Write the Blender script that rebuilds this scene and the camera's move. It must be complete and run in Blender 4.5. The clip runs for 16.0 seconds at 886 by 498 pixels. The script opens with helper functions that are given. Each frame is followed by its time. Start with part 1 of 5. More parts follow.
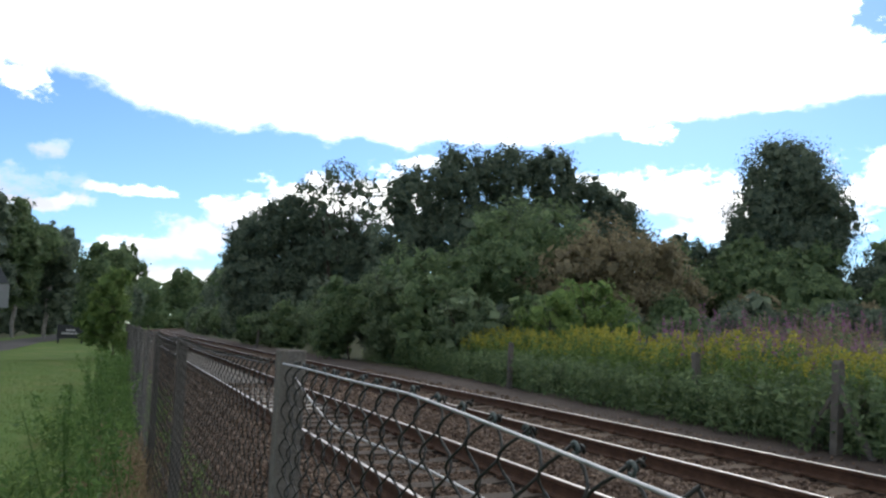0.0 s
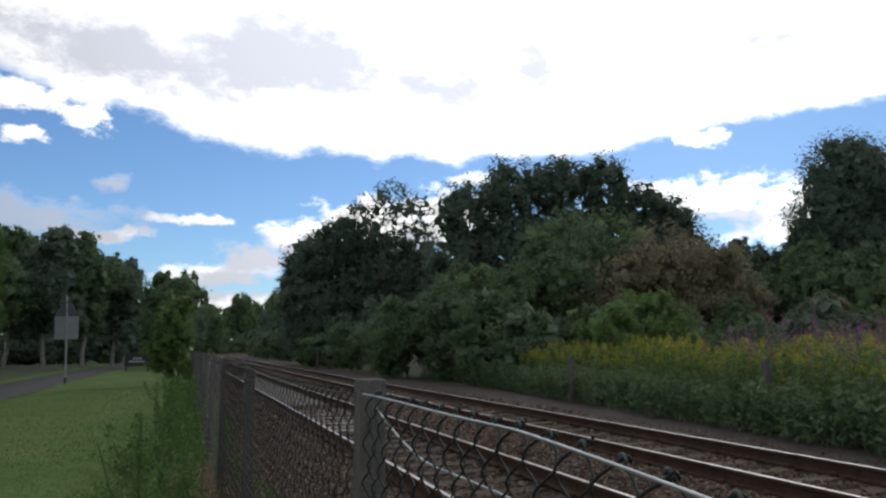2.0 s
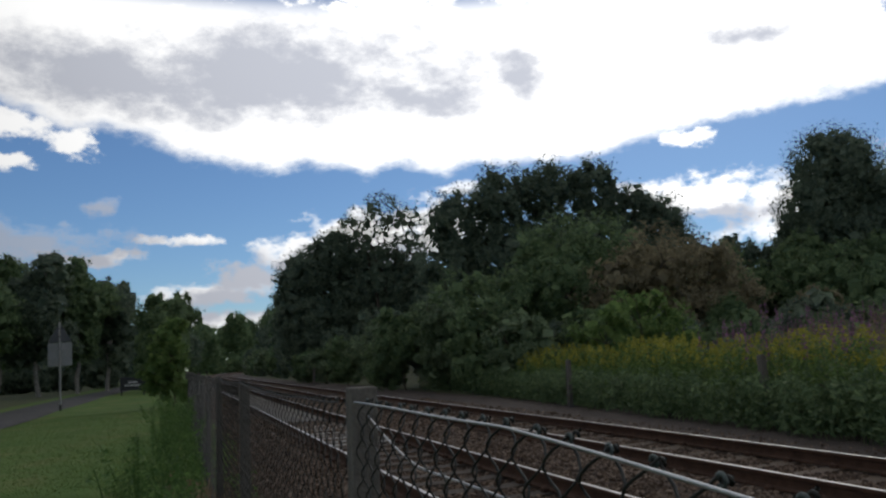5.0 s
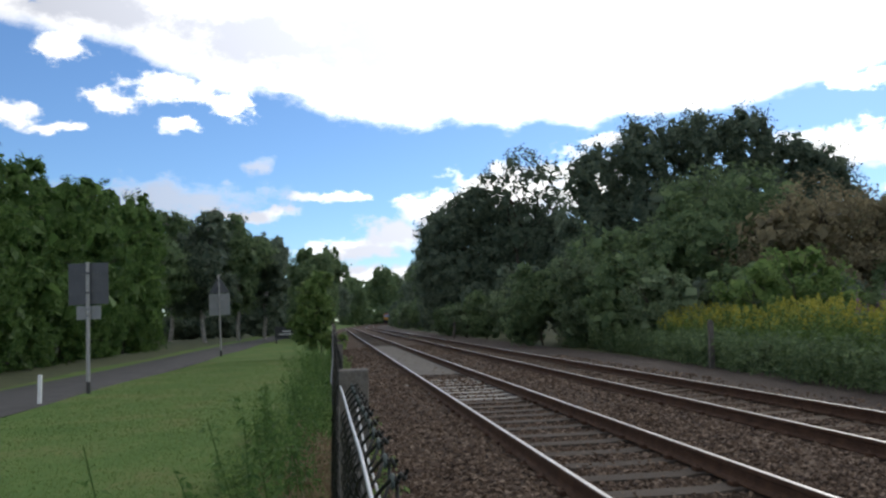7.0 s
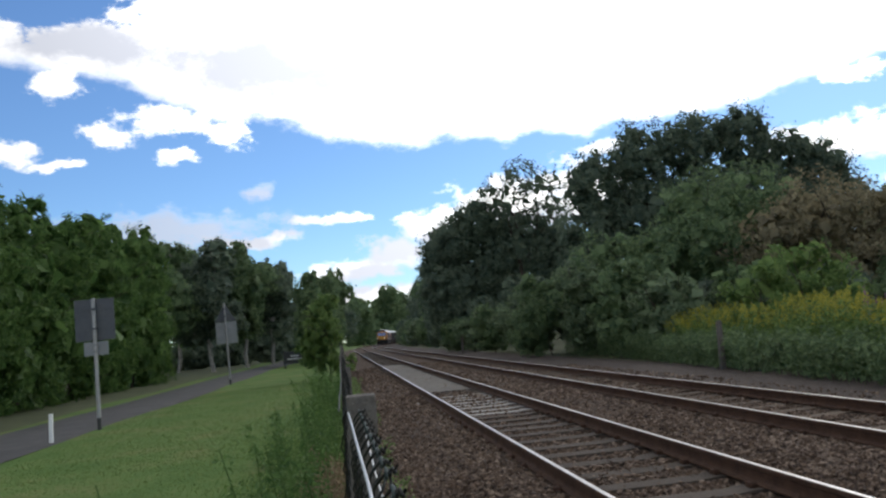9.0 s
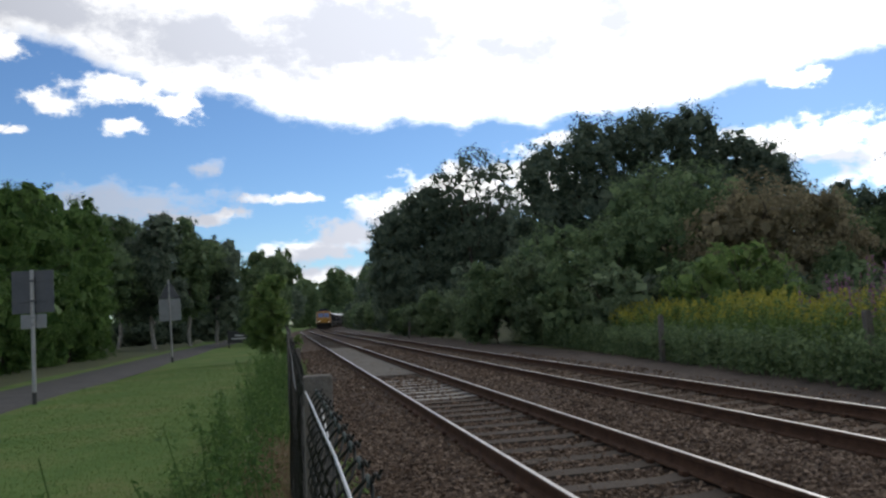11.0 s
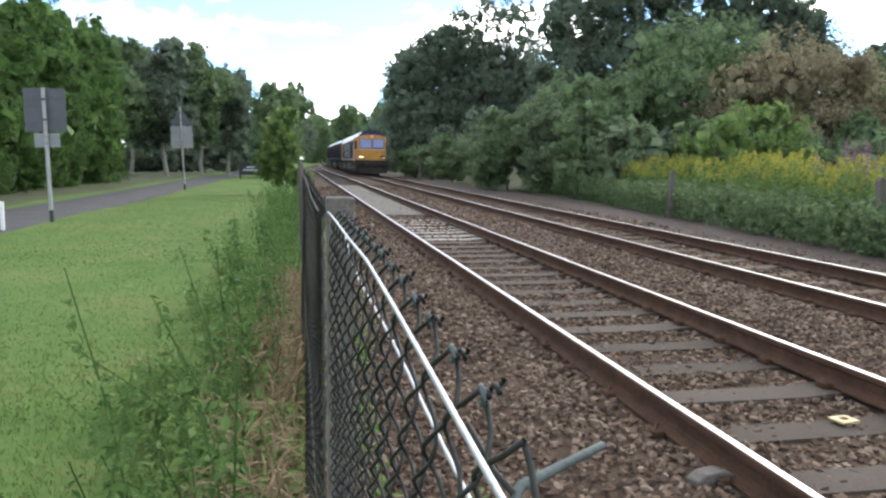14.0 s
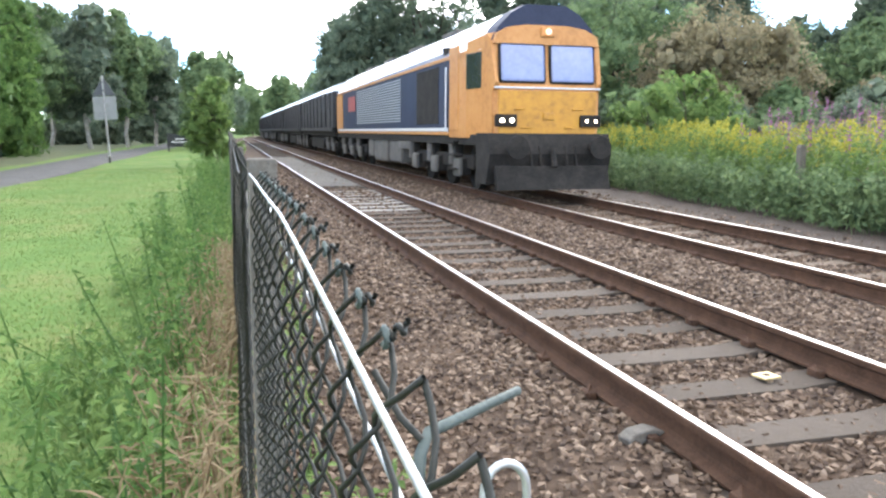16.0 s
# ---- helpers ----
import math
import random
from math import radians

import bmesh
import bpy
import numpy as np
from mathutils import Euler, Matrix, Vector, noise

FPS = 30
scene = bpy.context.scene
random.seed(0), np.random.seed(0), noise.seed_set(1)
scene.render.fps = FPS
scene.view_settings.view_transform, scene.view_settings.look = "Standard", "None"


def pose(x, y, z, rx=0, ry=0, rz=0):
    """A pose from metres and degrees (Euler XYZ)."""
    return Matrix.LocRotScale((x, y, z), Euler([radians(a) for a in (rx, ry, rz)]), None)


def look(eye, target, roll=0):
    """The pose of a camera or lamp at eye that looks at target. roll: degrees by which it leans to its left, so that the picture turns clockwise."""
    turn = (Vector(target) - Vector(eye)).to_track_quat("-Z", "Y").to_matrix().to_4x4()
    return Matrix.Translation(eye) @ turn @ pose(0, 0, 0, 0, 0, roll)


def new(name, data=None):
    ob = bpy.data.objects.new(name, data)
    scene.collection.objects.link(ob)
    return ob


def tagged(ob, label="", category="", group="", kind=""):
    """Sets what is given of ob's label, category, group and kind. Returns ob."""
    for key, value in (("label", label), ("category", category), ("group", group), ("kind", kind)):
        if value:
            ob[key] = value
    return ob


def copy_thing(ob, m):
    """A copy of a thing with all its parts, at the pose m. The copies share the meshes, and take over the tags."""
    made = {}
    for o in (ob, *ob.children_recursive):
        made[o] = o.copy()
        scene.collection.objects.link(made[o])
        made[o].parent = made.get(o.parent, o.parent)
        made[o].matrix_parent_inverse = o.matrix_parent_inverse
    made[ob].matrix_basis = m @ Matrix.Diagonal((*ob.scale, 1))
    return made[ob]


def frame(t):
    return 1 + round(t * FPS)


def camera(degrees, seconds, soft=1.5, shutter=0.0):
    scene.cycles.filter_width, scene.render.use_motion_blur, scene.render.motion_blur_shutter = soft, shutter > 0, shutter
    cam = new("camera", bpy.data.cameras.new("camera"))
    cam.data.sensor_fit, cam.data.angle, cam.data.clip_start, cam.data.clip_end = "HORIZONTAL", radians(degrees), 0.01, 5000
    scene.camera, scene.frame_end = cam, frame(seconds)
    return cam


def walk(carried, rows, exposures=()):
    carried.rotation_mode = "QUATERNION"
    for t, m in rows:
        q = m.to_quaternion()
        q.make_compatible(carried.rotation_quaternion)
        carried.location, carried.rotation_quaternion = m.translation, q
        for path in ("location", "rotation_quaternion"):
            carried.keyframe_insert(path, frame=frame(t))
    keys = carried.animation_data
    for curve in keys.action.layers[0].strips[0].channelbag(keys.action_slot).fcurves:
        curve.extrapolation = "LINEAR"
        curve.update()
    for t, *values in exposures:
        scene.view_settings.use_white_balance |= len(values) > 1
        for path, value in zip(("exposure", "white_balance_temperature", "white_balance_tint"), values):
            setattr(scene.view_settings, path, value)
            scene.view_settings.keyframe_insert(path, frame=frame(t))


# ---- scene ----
cam = camera(60.2, 16.0, soft=2.4)
PATH = [
    (0, (-0.233, 0.221, 1.26), (0.529, 2.057, 1.481), 2.0),
    (0.5, (-0.221, 0.317, 1.251), (0.494, 2.169, 1.492), 1.3),
    (1, (-0.233, 0.319, 1.247), (0.472, 2.178, 1.464), 1.2),
    (1.5, (-0.234, 0.32, 1.265), (0.451, 2.186, 1.488), 1.0),
    (2, (-0.257, 0.298, 1.275), (0.373, 2.178, 1.535), 0.0),
    (2.5, (-0.264, 0.31, 1.282), (0.339, 2.183, 1.644), -0.8),
    (3, (-0.254, 0.311, 1.278), (0.333, 2.175, 1.703), -1.8),
    (3.5, (-0.263, 0.292, 1.263), (0.439, 2.124, 1.654), -3.1),
    (6, (-0.172, 0.321, 1.267), (0.442, 2.209, 1.506), -2.4),
    (6.3, (-0.055, 0.362, 1.307), (0.516, 2.265, 1.535), -1.7),
    (6.5, (-0.015, 0.362, 1.314), (0.347, 2.317, 1.528), -0.9),
    (6.6, (-0.003, 0.359, 1.311), (0.37, 2.314, 1.514), -1.3),
    (7, (0.05, 0.367, 1.305), (0.338, 2.338, 1.486), -1.4),
    (7.5, (0.036, 0.367, 1.304), (0.24, 2.348, 1.487), -2.3),
    (8, (0.034, 0.379, 1.309), (0.221, 2.359, 1.517), -3.4),
    (8.5, (0.057, 0.375, 1.312), (0.293, 2.349, 1.537), -4.2),
    (11, (0.032, 0.315, 1.315), (0.439, 2.265, 1.491), -2.7),
    (11.5, (0.021, 0.295, 1.321), (0.456, 2.246, 1.372), -0.7),
    (12, (0.025, 0.291, 1.327), (0.466, 2.242, 1.317), 0.4),
    (12.5, (0.021, 0.293, 1.32), (0.428, 2.25, 1.262), 0.5),
    (13, (0.018, 0.306, 1.316), (0.41, 2.263, 1.197), 1.5),
    (13.5, (0.02, 0.299, 1.309), (0.402, 2.253, 1.126), 1.8),
    (14, (0.007, 0.305, 1.289), (0.38, 2.257, 1.059), 0.7),
    (14.5, (0.007, 0.294, 1.289), (0.368, 2.243, 1.026), -1.0),
    (15, (0.019, 0.29, 1.285), (0.406, 2.237, 1.036), -2.6),
    (15.5, (0.016, 0.291, 1.265), (0.445, 2.228, 1.014), -0.7),
    (16, (0.029, 0.323, 1.268), (0.56, 2.228, 0.965), 0.4),
]
EXPOSURES = [(0, -0.5), (1, -1.0), (1.5, -1.05), (2.5, -1.38), (3.5, -1.95), (6, -1.22), (7.5, -0.7), (8.5, -0.7), (11, -1.08), (11.5, -0.5), (12.5, 0.17), (13.5, 0.38), (14.5, 0.84), (16, 1.45)]
walk(cam, [(t, look(eye, target, roll)) for t, eye, target, roll in PATH], EXPOSURES)

# ---- light ----
SUN_AZ, SUN_EL = radians(38), radians(34)      # azimuth right of the track's direction
world = bpy.data.worlds.new("world")
scene.world = world
world.use_nodes = True


def build_sky():
    nt = world.node_tree
    nt.nodes.clear()
    N, L = nt.nodes.new, nt.links.new

    def math_(op, a, b=None, c=None, clamp=False):
        n = N("ShaderNodeMath")
        n.operation, n.use_clamp = op, clamp
        for i, v in enumerate((a, b, c)):
            if v is None:
                continue
            if isinstance(v, (int, float)):
                n.inputs[i].default_value = v
            else:
                L(v, n.inputs[i])
        return n.outputs[0]

    def smooth(v, lo, hi):
        n = N("ShaderNodeMapRange")
        n.interpolation_type = "SMOOTHSTEP"
        L(v, n.inputs[0])
        n.inputs[1].default_value, n.inputs[2].default_value = lo, hi
        return n.outputs[0]

    def noise_(scale, detail, rough, stretch, shift):
        mp = N("ShaderNodeMapping")
        L(co.outputs["Generated"], mp.inputs[0])
        mp.inputs["Location"].default_value = shift
        mp.inputs["Scale"].default_value = stretch
        n = N("ShaderNodeTexNoise")
        n.inputs["Scale"].default_value, n.inputs["Detail"].default_value = scale, detail
        n.inputs["Roughness"].default_value = rough
        L(mp.outputs[0], n.inputs["Vector"])
        return n.outputs["Fac"]

    co = N("ShaderNodeTexCoord")
    sep = N("ShaderNodeSeparateXYZ")
    L(co.outputs["Generated"], sep.inputs[0])
    el = math_("ARCSINE", sep.outputs[2])
    az = math_("ARCTAN2", sep.outputs[0], sep.outputs[1])
    n1 = noise_(7, 8, 0.6, (1, 1, 2.2), (3.1, 0.4, 1.7))
    n2 = noise_(26, 8, 0.66, (1, 1, 1.8), (0.3, 2.2, 5.0))
    n3 = noise_(6, 7, 0.58, (1, 1, 2.0), (7.7, 1.3, 0.2))
    plain, flat = N("ShaderNodeCombineXYZ"), N("ShaderNodeVectorMath")
    L(az, plain.inputs[0])
    L(el, plain.inputs[1])
    curl = N("ShaderNodeTexNoise")
    curl.inputs["Scale"].default_value, curl.inputs["Detail"].default_value, curl.inputs["Roughness"].default_value = 11, 7, 0.62
    L(co.outputs["Generated"], curl.inputs["Vector"])
    flat.operation = "MULTIPLY_ADD"
    L(curl.outputs["Color"], flat.inputs[0])
    flat.inputs[1].default_value = (0.11, 0.05, 0)
    back = N("ShaderNodeVectorMath")
    L(plain.outputs[0], back.inputs[0])
    back.inputs[1].default_value = (-0.055, -0.025, 0)
    L(back.outputs[0], flat.inputs[2])

    def nearest(blobs):
        """1 in the middle of the nearest heap (azimuth, elevation, half width, half height), 0 on its rim, less outside."""
        d = None
        for a, e, ra, re in blobs:
            v, ln = N("ShaderNodeVectorMath"), N("ShaderNodeVectorMath")
            v.operation, ln.operation = "MULTIPLY_ADD", "LENGTH"
            L(flat.outputs[0], v.inputs[0])
            v.inputs[1].default_value, v.inputs[2].default_value = (1 / ra, 1 / re, 0), (-a / ra, -e / re, 0)
            L(v.outputs[0], ln.inputs[0])
            d = ln.outputs["Value"] if d is None else math_("MINIMUM", d, ln.outputs["Value"])
        return math_("SUBTRACT", 1, d)

    # the high bank of cloud: its scalloped lower edge, its torn top
    ramp_ = N("ShaderNodeValToRGB")
    L(math_("MULTIPLY_ADD", az, 1 / 2.4, 0.5), ramp_.inputs[0])
    rim = ((-1.2, 0.30), (-0.6, 0.36), (-0.39, 0.345), (-0.26, 0.33), (-0.18, 0.297), (-0.134, 0.279), (-0.09, 0.288), (-0.047, 0.281), (0.0, 0.262), (0.067, 0.256), (0.116, 0.243), (0.155, 0.256), (0.205, 0.249), (0.24, 0.239), (0.28, 0.253), (0.34, 0.238), (0.385, 0.247), (0.45, 0.244), (0.537, 0.245), (0.6, 0.262), (0.687, 0.272), (0.777, 0.282), (1.2, 0.30))
    e_ = ramp_.color_ramp.elements
    while len(e_) < len(rim):
        e_.new(0.5)
    for k, (a, h) in enumerate(rim):
        e_[k].position, e_[k].color = a / 2.4 + 0.5, (h, h, h, 1)
    edge = ramp_.outputs[0]
    over = math_("ADD", math_("SUBTRACT", el, edge), math_("ADD", math_("MULTIPLY", math_("SUBTRACT", n2, 0.5), 0.035), math_("MULTIPLY", math_("SUBTRACT", n1, 0.5), 0.03)))
    bank = smooth(over, -0.006, 0.018)
    tear = math_("MULTIPLY", smooth(el, 0.43, 0.47), smooth(math_("ADD", math_("MULTIPLY", n2, 0.35), math_("MULTIPLY", n1, 0.65)), 0.49, 0.54))
    tear = math_("MAXIMUM", tear, smooth(math_("MULTIPLY_ADD", n2, 1.6, math_("SUBTRACT", nearest(((0.97, 0.395, 0.11, 0.075), (-0.36, 0.42, 0.16, 0.05))), 0.8)), 0.1, 0.4))
    bank = math_("MULTIPLY", bank, math_("SUBTRACT", 1, tear))
    # heaps, streaks and puffs below it
    heaps = nearest(((0.24, 0.155, 0.10, 0.045), (0.15, 0.135, 0.07, 0.038), (0.08, 0.108, 0.055, 0.03), (0.03, 0.09, 0.08, 0.016), (0.06, 0.058, 0.07, 0.014), (0.33, 0.17, 0.07, 0.04), (0.66, 0.185, 0.10, 0.035), (0.80, 0.16, 0.12, 0.05), (1.0, 0.19, 0.14, 0.05), (0.003, 0.155, 0.05, 0.008), (-0.062, 0.141, 0.02, 0.008), (-0.10, 0.138, 0.07, 0.010)))
    puffs = nearest(((-0.324, 0.323, 0.040, 0.020), (-0.273, 0.268, 0.034, 0.015), (-0.195, 0.290, 0.065, 0.024), (-0.195, 0.243, 0.028, 0.011), (-0.381, 0.25, 0.028, 0.017), (-0.346, 0.234, 0.028, 0.009), (-0.313, 0.23, 0.022, 0.006), (-0.126, 0.276, 0.035, 0.022), (0.663, 0.262, 0.04, 0.012)))
    veil = nearest(((-0.20, 0.150, 0.17, 0.034), (-0.094, 0.2, 0.028, 0.014), (-0.45, 0.14, 0.15, 0.04), (0.36, 0.215, 0.04, 0.012)))
    fray = math_("MULTIPLY_ADD", n2, 2.4, -1.2)
    low = smooth(math_("ADD", math_("MAXIMUM", heaps, puffs), fray), -0.05, 0.55)
    veil = math_("MULTIPLY", smooth(math_("ADD", veil, math_("MULTIPLY", fray, 0.8)), 0.0, 0.7), 0.72)
    # beyond these, loose heaps all round the horizon
    bias = math_("MULTIPLY_ADD", el, -1.6, 0.20)
    round_ = math_("MULTIPLY", smooth(math_("ADD", n1, bias), 0.50, 0.58), smooth(math_("ABSOLUTE", math_("SUBTRACT", az, 0.3)), 0.85, 1.0))
    low = math_("MAXIMUM", low, round_)
    cover = math_("MAXIMUM", math_("MAXIMUM", bank, low), veil)
    # grey undersides
    grey = nearest(((0.13, 0.365, 0.33, 0.062), (0.45, 0.36, 0.045, 0.045), (0.317, 0.338, 0.12, 0.03), (-0.10, 0.352, 0.16, 0.055), (0.76, 0.37, 0.08, 0.016), (-0.3, 0.37, 0.12, 0.03)))
    shade = smooth(math_("ADD", grey, math_("ADD", math_("MULTIPLY_ADD", n3, 1.8, -0.9), math_("MULTIPLY_ADD", n2, 1.6, -0.8))), -0.25, 0.75)
    lowgrey = nearest(((0.075, 0.112, 0.06, 0.03), (0.17, 0.118, 0.09, 0.03), (0.06, 0.078, 0.08, 0.022), (-0.20, 0.145, 0.20, 0.035), (-0.094, 0.198, 0.03, 0.014), (0.68, 0.16, 0.08, 0.02), (0.25, 0.13, 0.06, 0.025)))
    shade = math_("MAXIMUM", shade, math_("MULTIPLY", smooth(math_("ADD", lowgrey, math_("MULTIPLY_ADD", n2, 2.0, -1.0)), -0.35, 0.5), 1.0))
    # brighter towards the sun, greyer overhead and behind
    sd = N("ShaderNodeVectorMath")
    sd.operation = "DOT_PRODUCT"
    L(co.outputs["Generated"], sd.inputs[0])
    sd.inputs[1].default_value = (math.sin(SUN_AZ) * math.cos(SUN_EL), math.cos(SUN_AZ) * math.cos(SUN_EL), math.sin(SUN_EL))
    glare = math_("MULTIPLY_ADD", smooth(sd.outputs["Value"], 0.45, 1.0), 2.2, CLOUD)
    glare = math_("MULTIPLY", glare, math_("MULTIPLY_ADD", smooth(el, 0.5, 1.1), -0.45, 1.0))
    ramp = N("ShaderNodeMix")
    ramp.data_type = "RGBA"
    L(shade, ramp.inputs[0])
    ramp.inputs[6].default_value, ramp.inputs[7].default_value = (1, 1, 1, 1), (0.46, 0.48, 0.54, 1)
    sky = N("ShaderNodeTexSky")
    sky.sky_type, sky.sun_disc = "NISHITA", False
    sky.sun_elevation, sky.sun_rotation, sky.dust_density, sky.ozone_density = SUN_EL, SUN_AZ, 0.2, 2.5
    blue, cloud, mix, out = N("ShaderNodeBackground"), N("ShaderNodeBackground"), N("ShaderNodeMixShader"), N("ShaderNodeOutputWorld")
    tint = N("ShaderNodeMix")
    tint.data_type, tint.blend_type = "RGBA", "MULTIPLY"
    tint.inputs[0].default_value, tint.inputs[7].default_value = 1.0, (0.95, 1.22, 1.52, 1)
    L(sky.outputs[0], tint.inputs[6])
    L(tint.outputs[2], blue.inputs[0])
    blue.inputs[1].default_value = SKY
    L(ramp.outputs[2], cloud.inputs[0])
    L(glare, cloud.inputs[1])
    L(cover, mix.inputs[0])
    L(blue.outputs[0], mix.inputs[1])
    L(cloud.outputs[0], mix.inputs[2])
    L(mix.outputs[0], out.inputs[0])


SKY, CLOUD = 0.15, 2.0
build_sky()
sun = new("sun", bpy.data.lights.new("sun", "SUN"))
sun.data.energy, sun.data.angle, sun.data.color = 0.8, radians(12), (1, 0.95, 0.88)
sun.matrix_world = look((0, 0, 0), (-math.sin(SUN_AZ) * math.cos(SUN_EL), -math.cos(SUN_AZ) * math.cos(SUN_EL), -math.sin(SUN_EL)))


# ---- materials ----
def mat(name, a, b, scale=8.0, rough=0.8, metal=0.0, bump=0.0, fine=0.0, island=0.0, coord="Object", third=None, big=0.6, spec=0.5, each=0.0):
    """Two colours mixed by noise at two scales; bump from the finer one; island: change from loose piece to loose piece; each: from object to object."""
    m = bpy.data.materials.new(name)
    m.use_nodes = True
    nt = m.node_tree
    N, L = nt.nodes.new, nt.links.new
    p = nt.nodes["Principled BSDF"]
    p.inputs["Roughness"].default_value, p.inputs["Metallic"].default_value = rough, metal
    p.inputs["Specular IOR Level"].default_value = spec
    co = N("ShaderNodeTexCoord")
    n1, n2 = N("ShaderNodeTexNoise"), N("ShaderNodeTexNoise")
    for n, s, d in ((n1, scale, 6), (n2, fine or scale * 9, 4)):
        n.inputs["Scale"].default_value, n.inputs["Detail"].default_value, n.inputs["Roughness"].default_value = s, d, 0.65
        L(co.outputs[coord], n.inputs["Vector"])
    add = N("ShaderNodeMath")
    add.operation = "MULTIPLY_ADD"
    L(n2.outputs["Fac"], add.inputs[0])
    add.inputs[1].default_value = 1 - big
    sc = N("ShaderNodeMath")
    sc.operation = "MULTIPLY"
    L(n1.outputs["Fac"], sc.inputs[0])
    sc.inputs[1].default_value = big
    L(sc.outputs[0], add.inputs[2])
    fac = add.outputs[0]
    if island:
        g = N("ShaderNodeNewGeometry")
        k = N("ShaderNodeMix")
        L(fac, k.inputs[2])
        L(g.outputs["Random Per Island"], k.inputs[3])
        k.inputs[0].default_value = island
        fac = k.outputs[0]
    if each:
        g = N("ShaderNodeObjectInfo")
        k = N("ShaderNodeMix")
        L(fac, k.inputs[2])
        L(g.outputs["Random"], k.inputs[3])
        k.inputs[0].default_value = each
        fac = k.outputs[0]
    ramp = N("ShaderNodeValToRGB")
    e = ramp.color_ramp.elements
    lo, hi = (0.33, 0.67) if not (island or each) else (0.15, 0.85)
    e[0].position, e[1].position = lo, hi
    e[0].color, e[1].color = (*a, 1), (*b, 1)
    if third:
        x = e.new(0.5)
        x.color = (*third, 1)
    L(fac, ramp.inputs[0])
    L(ramp.outputs[0], p.inputs["Base Color"])
    if bump:
        bm_ = N("ShaderNodeBump")
        bm_.inputs["Strength"].default_value, bm_.inputs["Distance"].default_value = bump, 0.02
        L(n2.outputs["Fac"], bm_.inputs["Height"])
        L(bm_.outputs[0], p.inputs["Normal"])
    return m


def leaf_mat(name, a, b, third=None, trans=0.35, rough=0.55, island=0.55):
    m = mat(name, a, b, scale=0.35, rough=rough, island=island, third=third, spec=0.12)
    nt = m.node_tree
    N, L = nt.nodes.new, nt.links.new
    p, out = nt.nodes["Principled BSDF"], nt.nodes["Material Output"]
    t, mix = N("ShaderNodeBsdfTranslucent"), N("ShaderNodeMixShader")
    L(p.inputs["Base Color"].links[0].from_socket, t.inputs[0])
    mix.inputs[0].default_value = trans
    L(p.outputs[0], mix.inputs[1])
    L(t.outputs[0], mix.inputs[2])
    L(mix.outputs[0], out.inputs[0])
    return m


def glow(name, colour, strength):
    m = bpy.data.materials.new(name)
    m.use_nodes = True
    p = m.node_tree.nodes["Principled BSDF"]
    p.inputs["Base Color"].default_value = (*colour, 1)
    p.inputs["Emission Color"].default_value, p.inputs["Emission Strength"].default_value = (*colour, 1), strength
    return m


M_LAWN = mat("lawn_soil", (0.052, 0.104, 0.023), (0.167, 0.158, 0.065), scale=0.6, fine=14, rough=0.95, bump=0.8, third=(0.090, 0.149, 0.041), spec=0.08)
M_BLADE = leaf_mat("grass_blade", (0.072, 0.135, 0.031), (0.211, 0.211, 0.086), third=(0.113, 0.171, 0.047), trans=0.35, island=0.22)
M_EARTH = mat("bank_soil", (0.04, 0.05, 0.025), (0.09, 0.10, 0.045), scale=0.8, rough=0.95, bump=0.6, spec=0.2)
M_BALLAST = mat("ballast_bed", (0.040, 0.029, 0.022), (0.108, 0.078, 0.056), scale=3, fine=40, rough=0.95, bump=1.0, third=(0.068, 0.046, 0.032), spec=0.15)
M_STONE = mat("ballast_stone", (0.053, 0.038, 0.030), (0.241, 0.183, 0.137), scale=1.1, fine=60, rough=0.9, island=0.62, third=(0.113, 0.077, 0.053), spec=0.15)
M_CESS = mat("cinder_path", (0.047, 0.037, 0.031), (0.098, 0.078, 0.065), scale=2, fine=50, rough=0.95, bump=1.0, spec=0.2)
M_CONC = mat("weathered_concrete", (0.075, 0.068, 0.058), (0.17, 0.155, 0.135), scale=5, fine=60, rough=0.9, bump=0.4, spec=0.2)
M_SLEEPER = mat("sleeper_concrete", (0.046, 0.036, 0.027), (0.101, 0.082, 0.066), scale=4, fine=45, rough=0.9, bump=0.5, each=0.3, spec=0.2)
M_TIMBER = mat("sleeper_timber", (0.060, 0.043, 0.030), (0.144, 0.110, 0.080), scale=4, fine=45, rough=0.9, bump=0.6, each=0.3, spec=0.2)
M_DUST = mat("stone_dust", (0.098, 0.088, 0.076), (0.165, 0.153, 0.134), scale=2.5, fine=40, rough=0.95, bump=0.5, spec=0.2)
M_PLATE = mat("pale_yellow_plate", (0.42, 0.33, 0.14), (0.60, 0.48, 0.24), scale=12, rough=0.6)
M_PALE = mat("pale_sleeper_concrete", (0.195, 0.180, 0.158), (0.330, 0.307, 0.270), scale=4, fine=45, rough=0.9, bump=0.4)
M_RUST = mat("rusty_rail", (0.035, 0.020, 0.013), (0.095, 0.052, 0.033), scale=6, fine=60, rough=0.85, bump=0.3, spec=0.15)
M_POLISH = mat("polished_rail_head", (0.42, 0.40, 0.38), (0.62, 0.60, 0.58), scale=3, rough=0.34, metal=1.0)
M_DARKWIRE = mat("coated_fence_wire", (0.008, 0.010, 0.008), (0.032, 0.032, 0.026), scale=20, rough=0.55, spec=0.25)
M_WIRE = mat("galvanised_wire", (0.360, 0.368, 0.368), (0.544, 0.544, 0.536), scale=30, rough=0.4, metal=0.6)
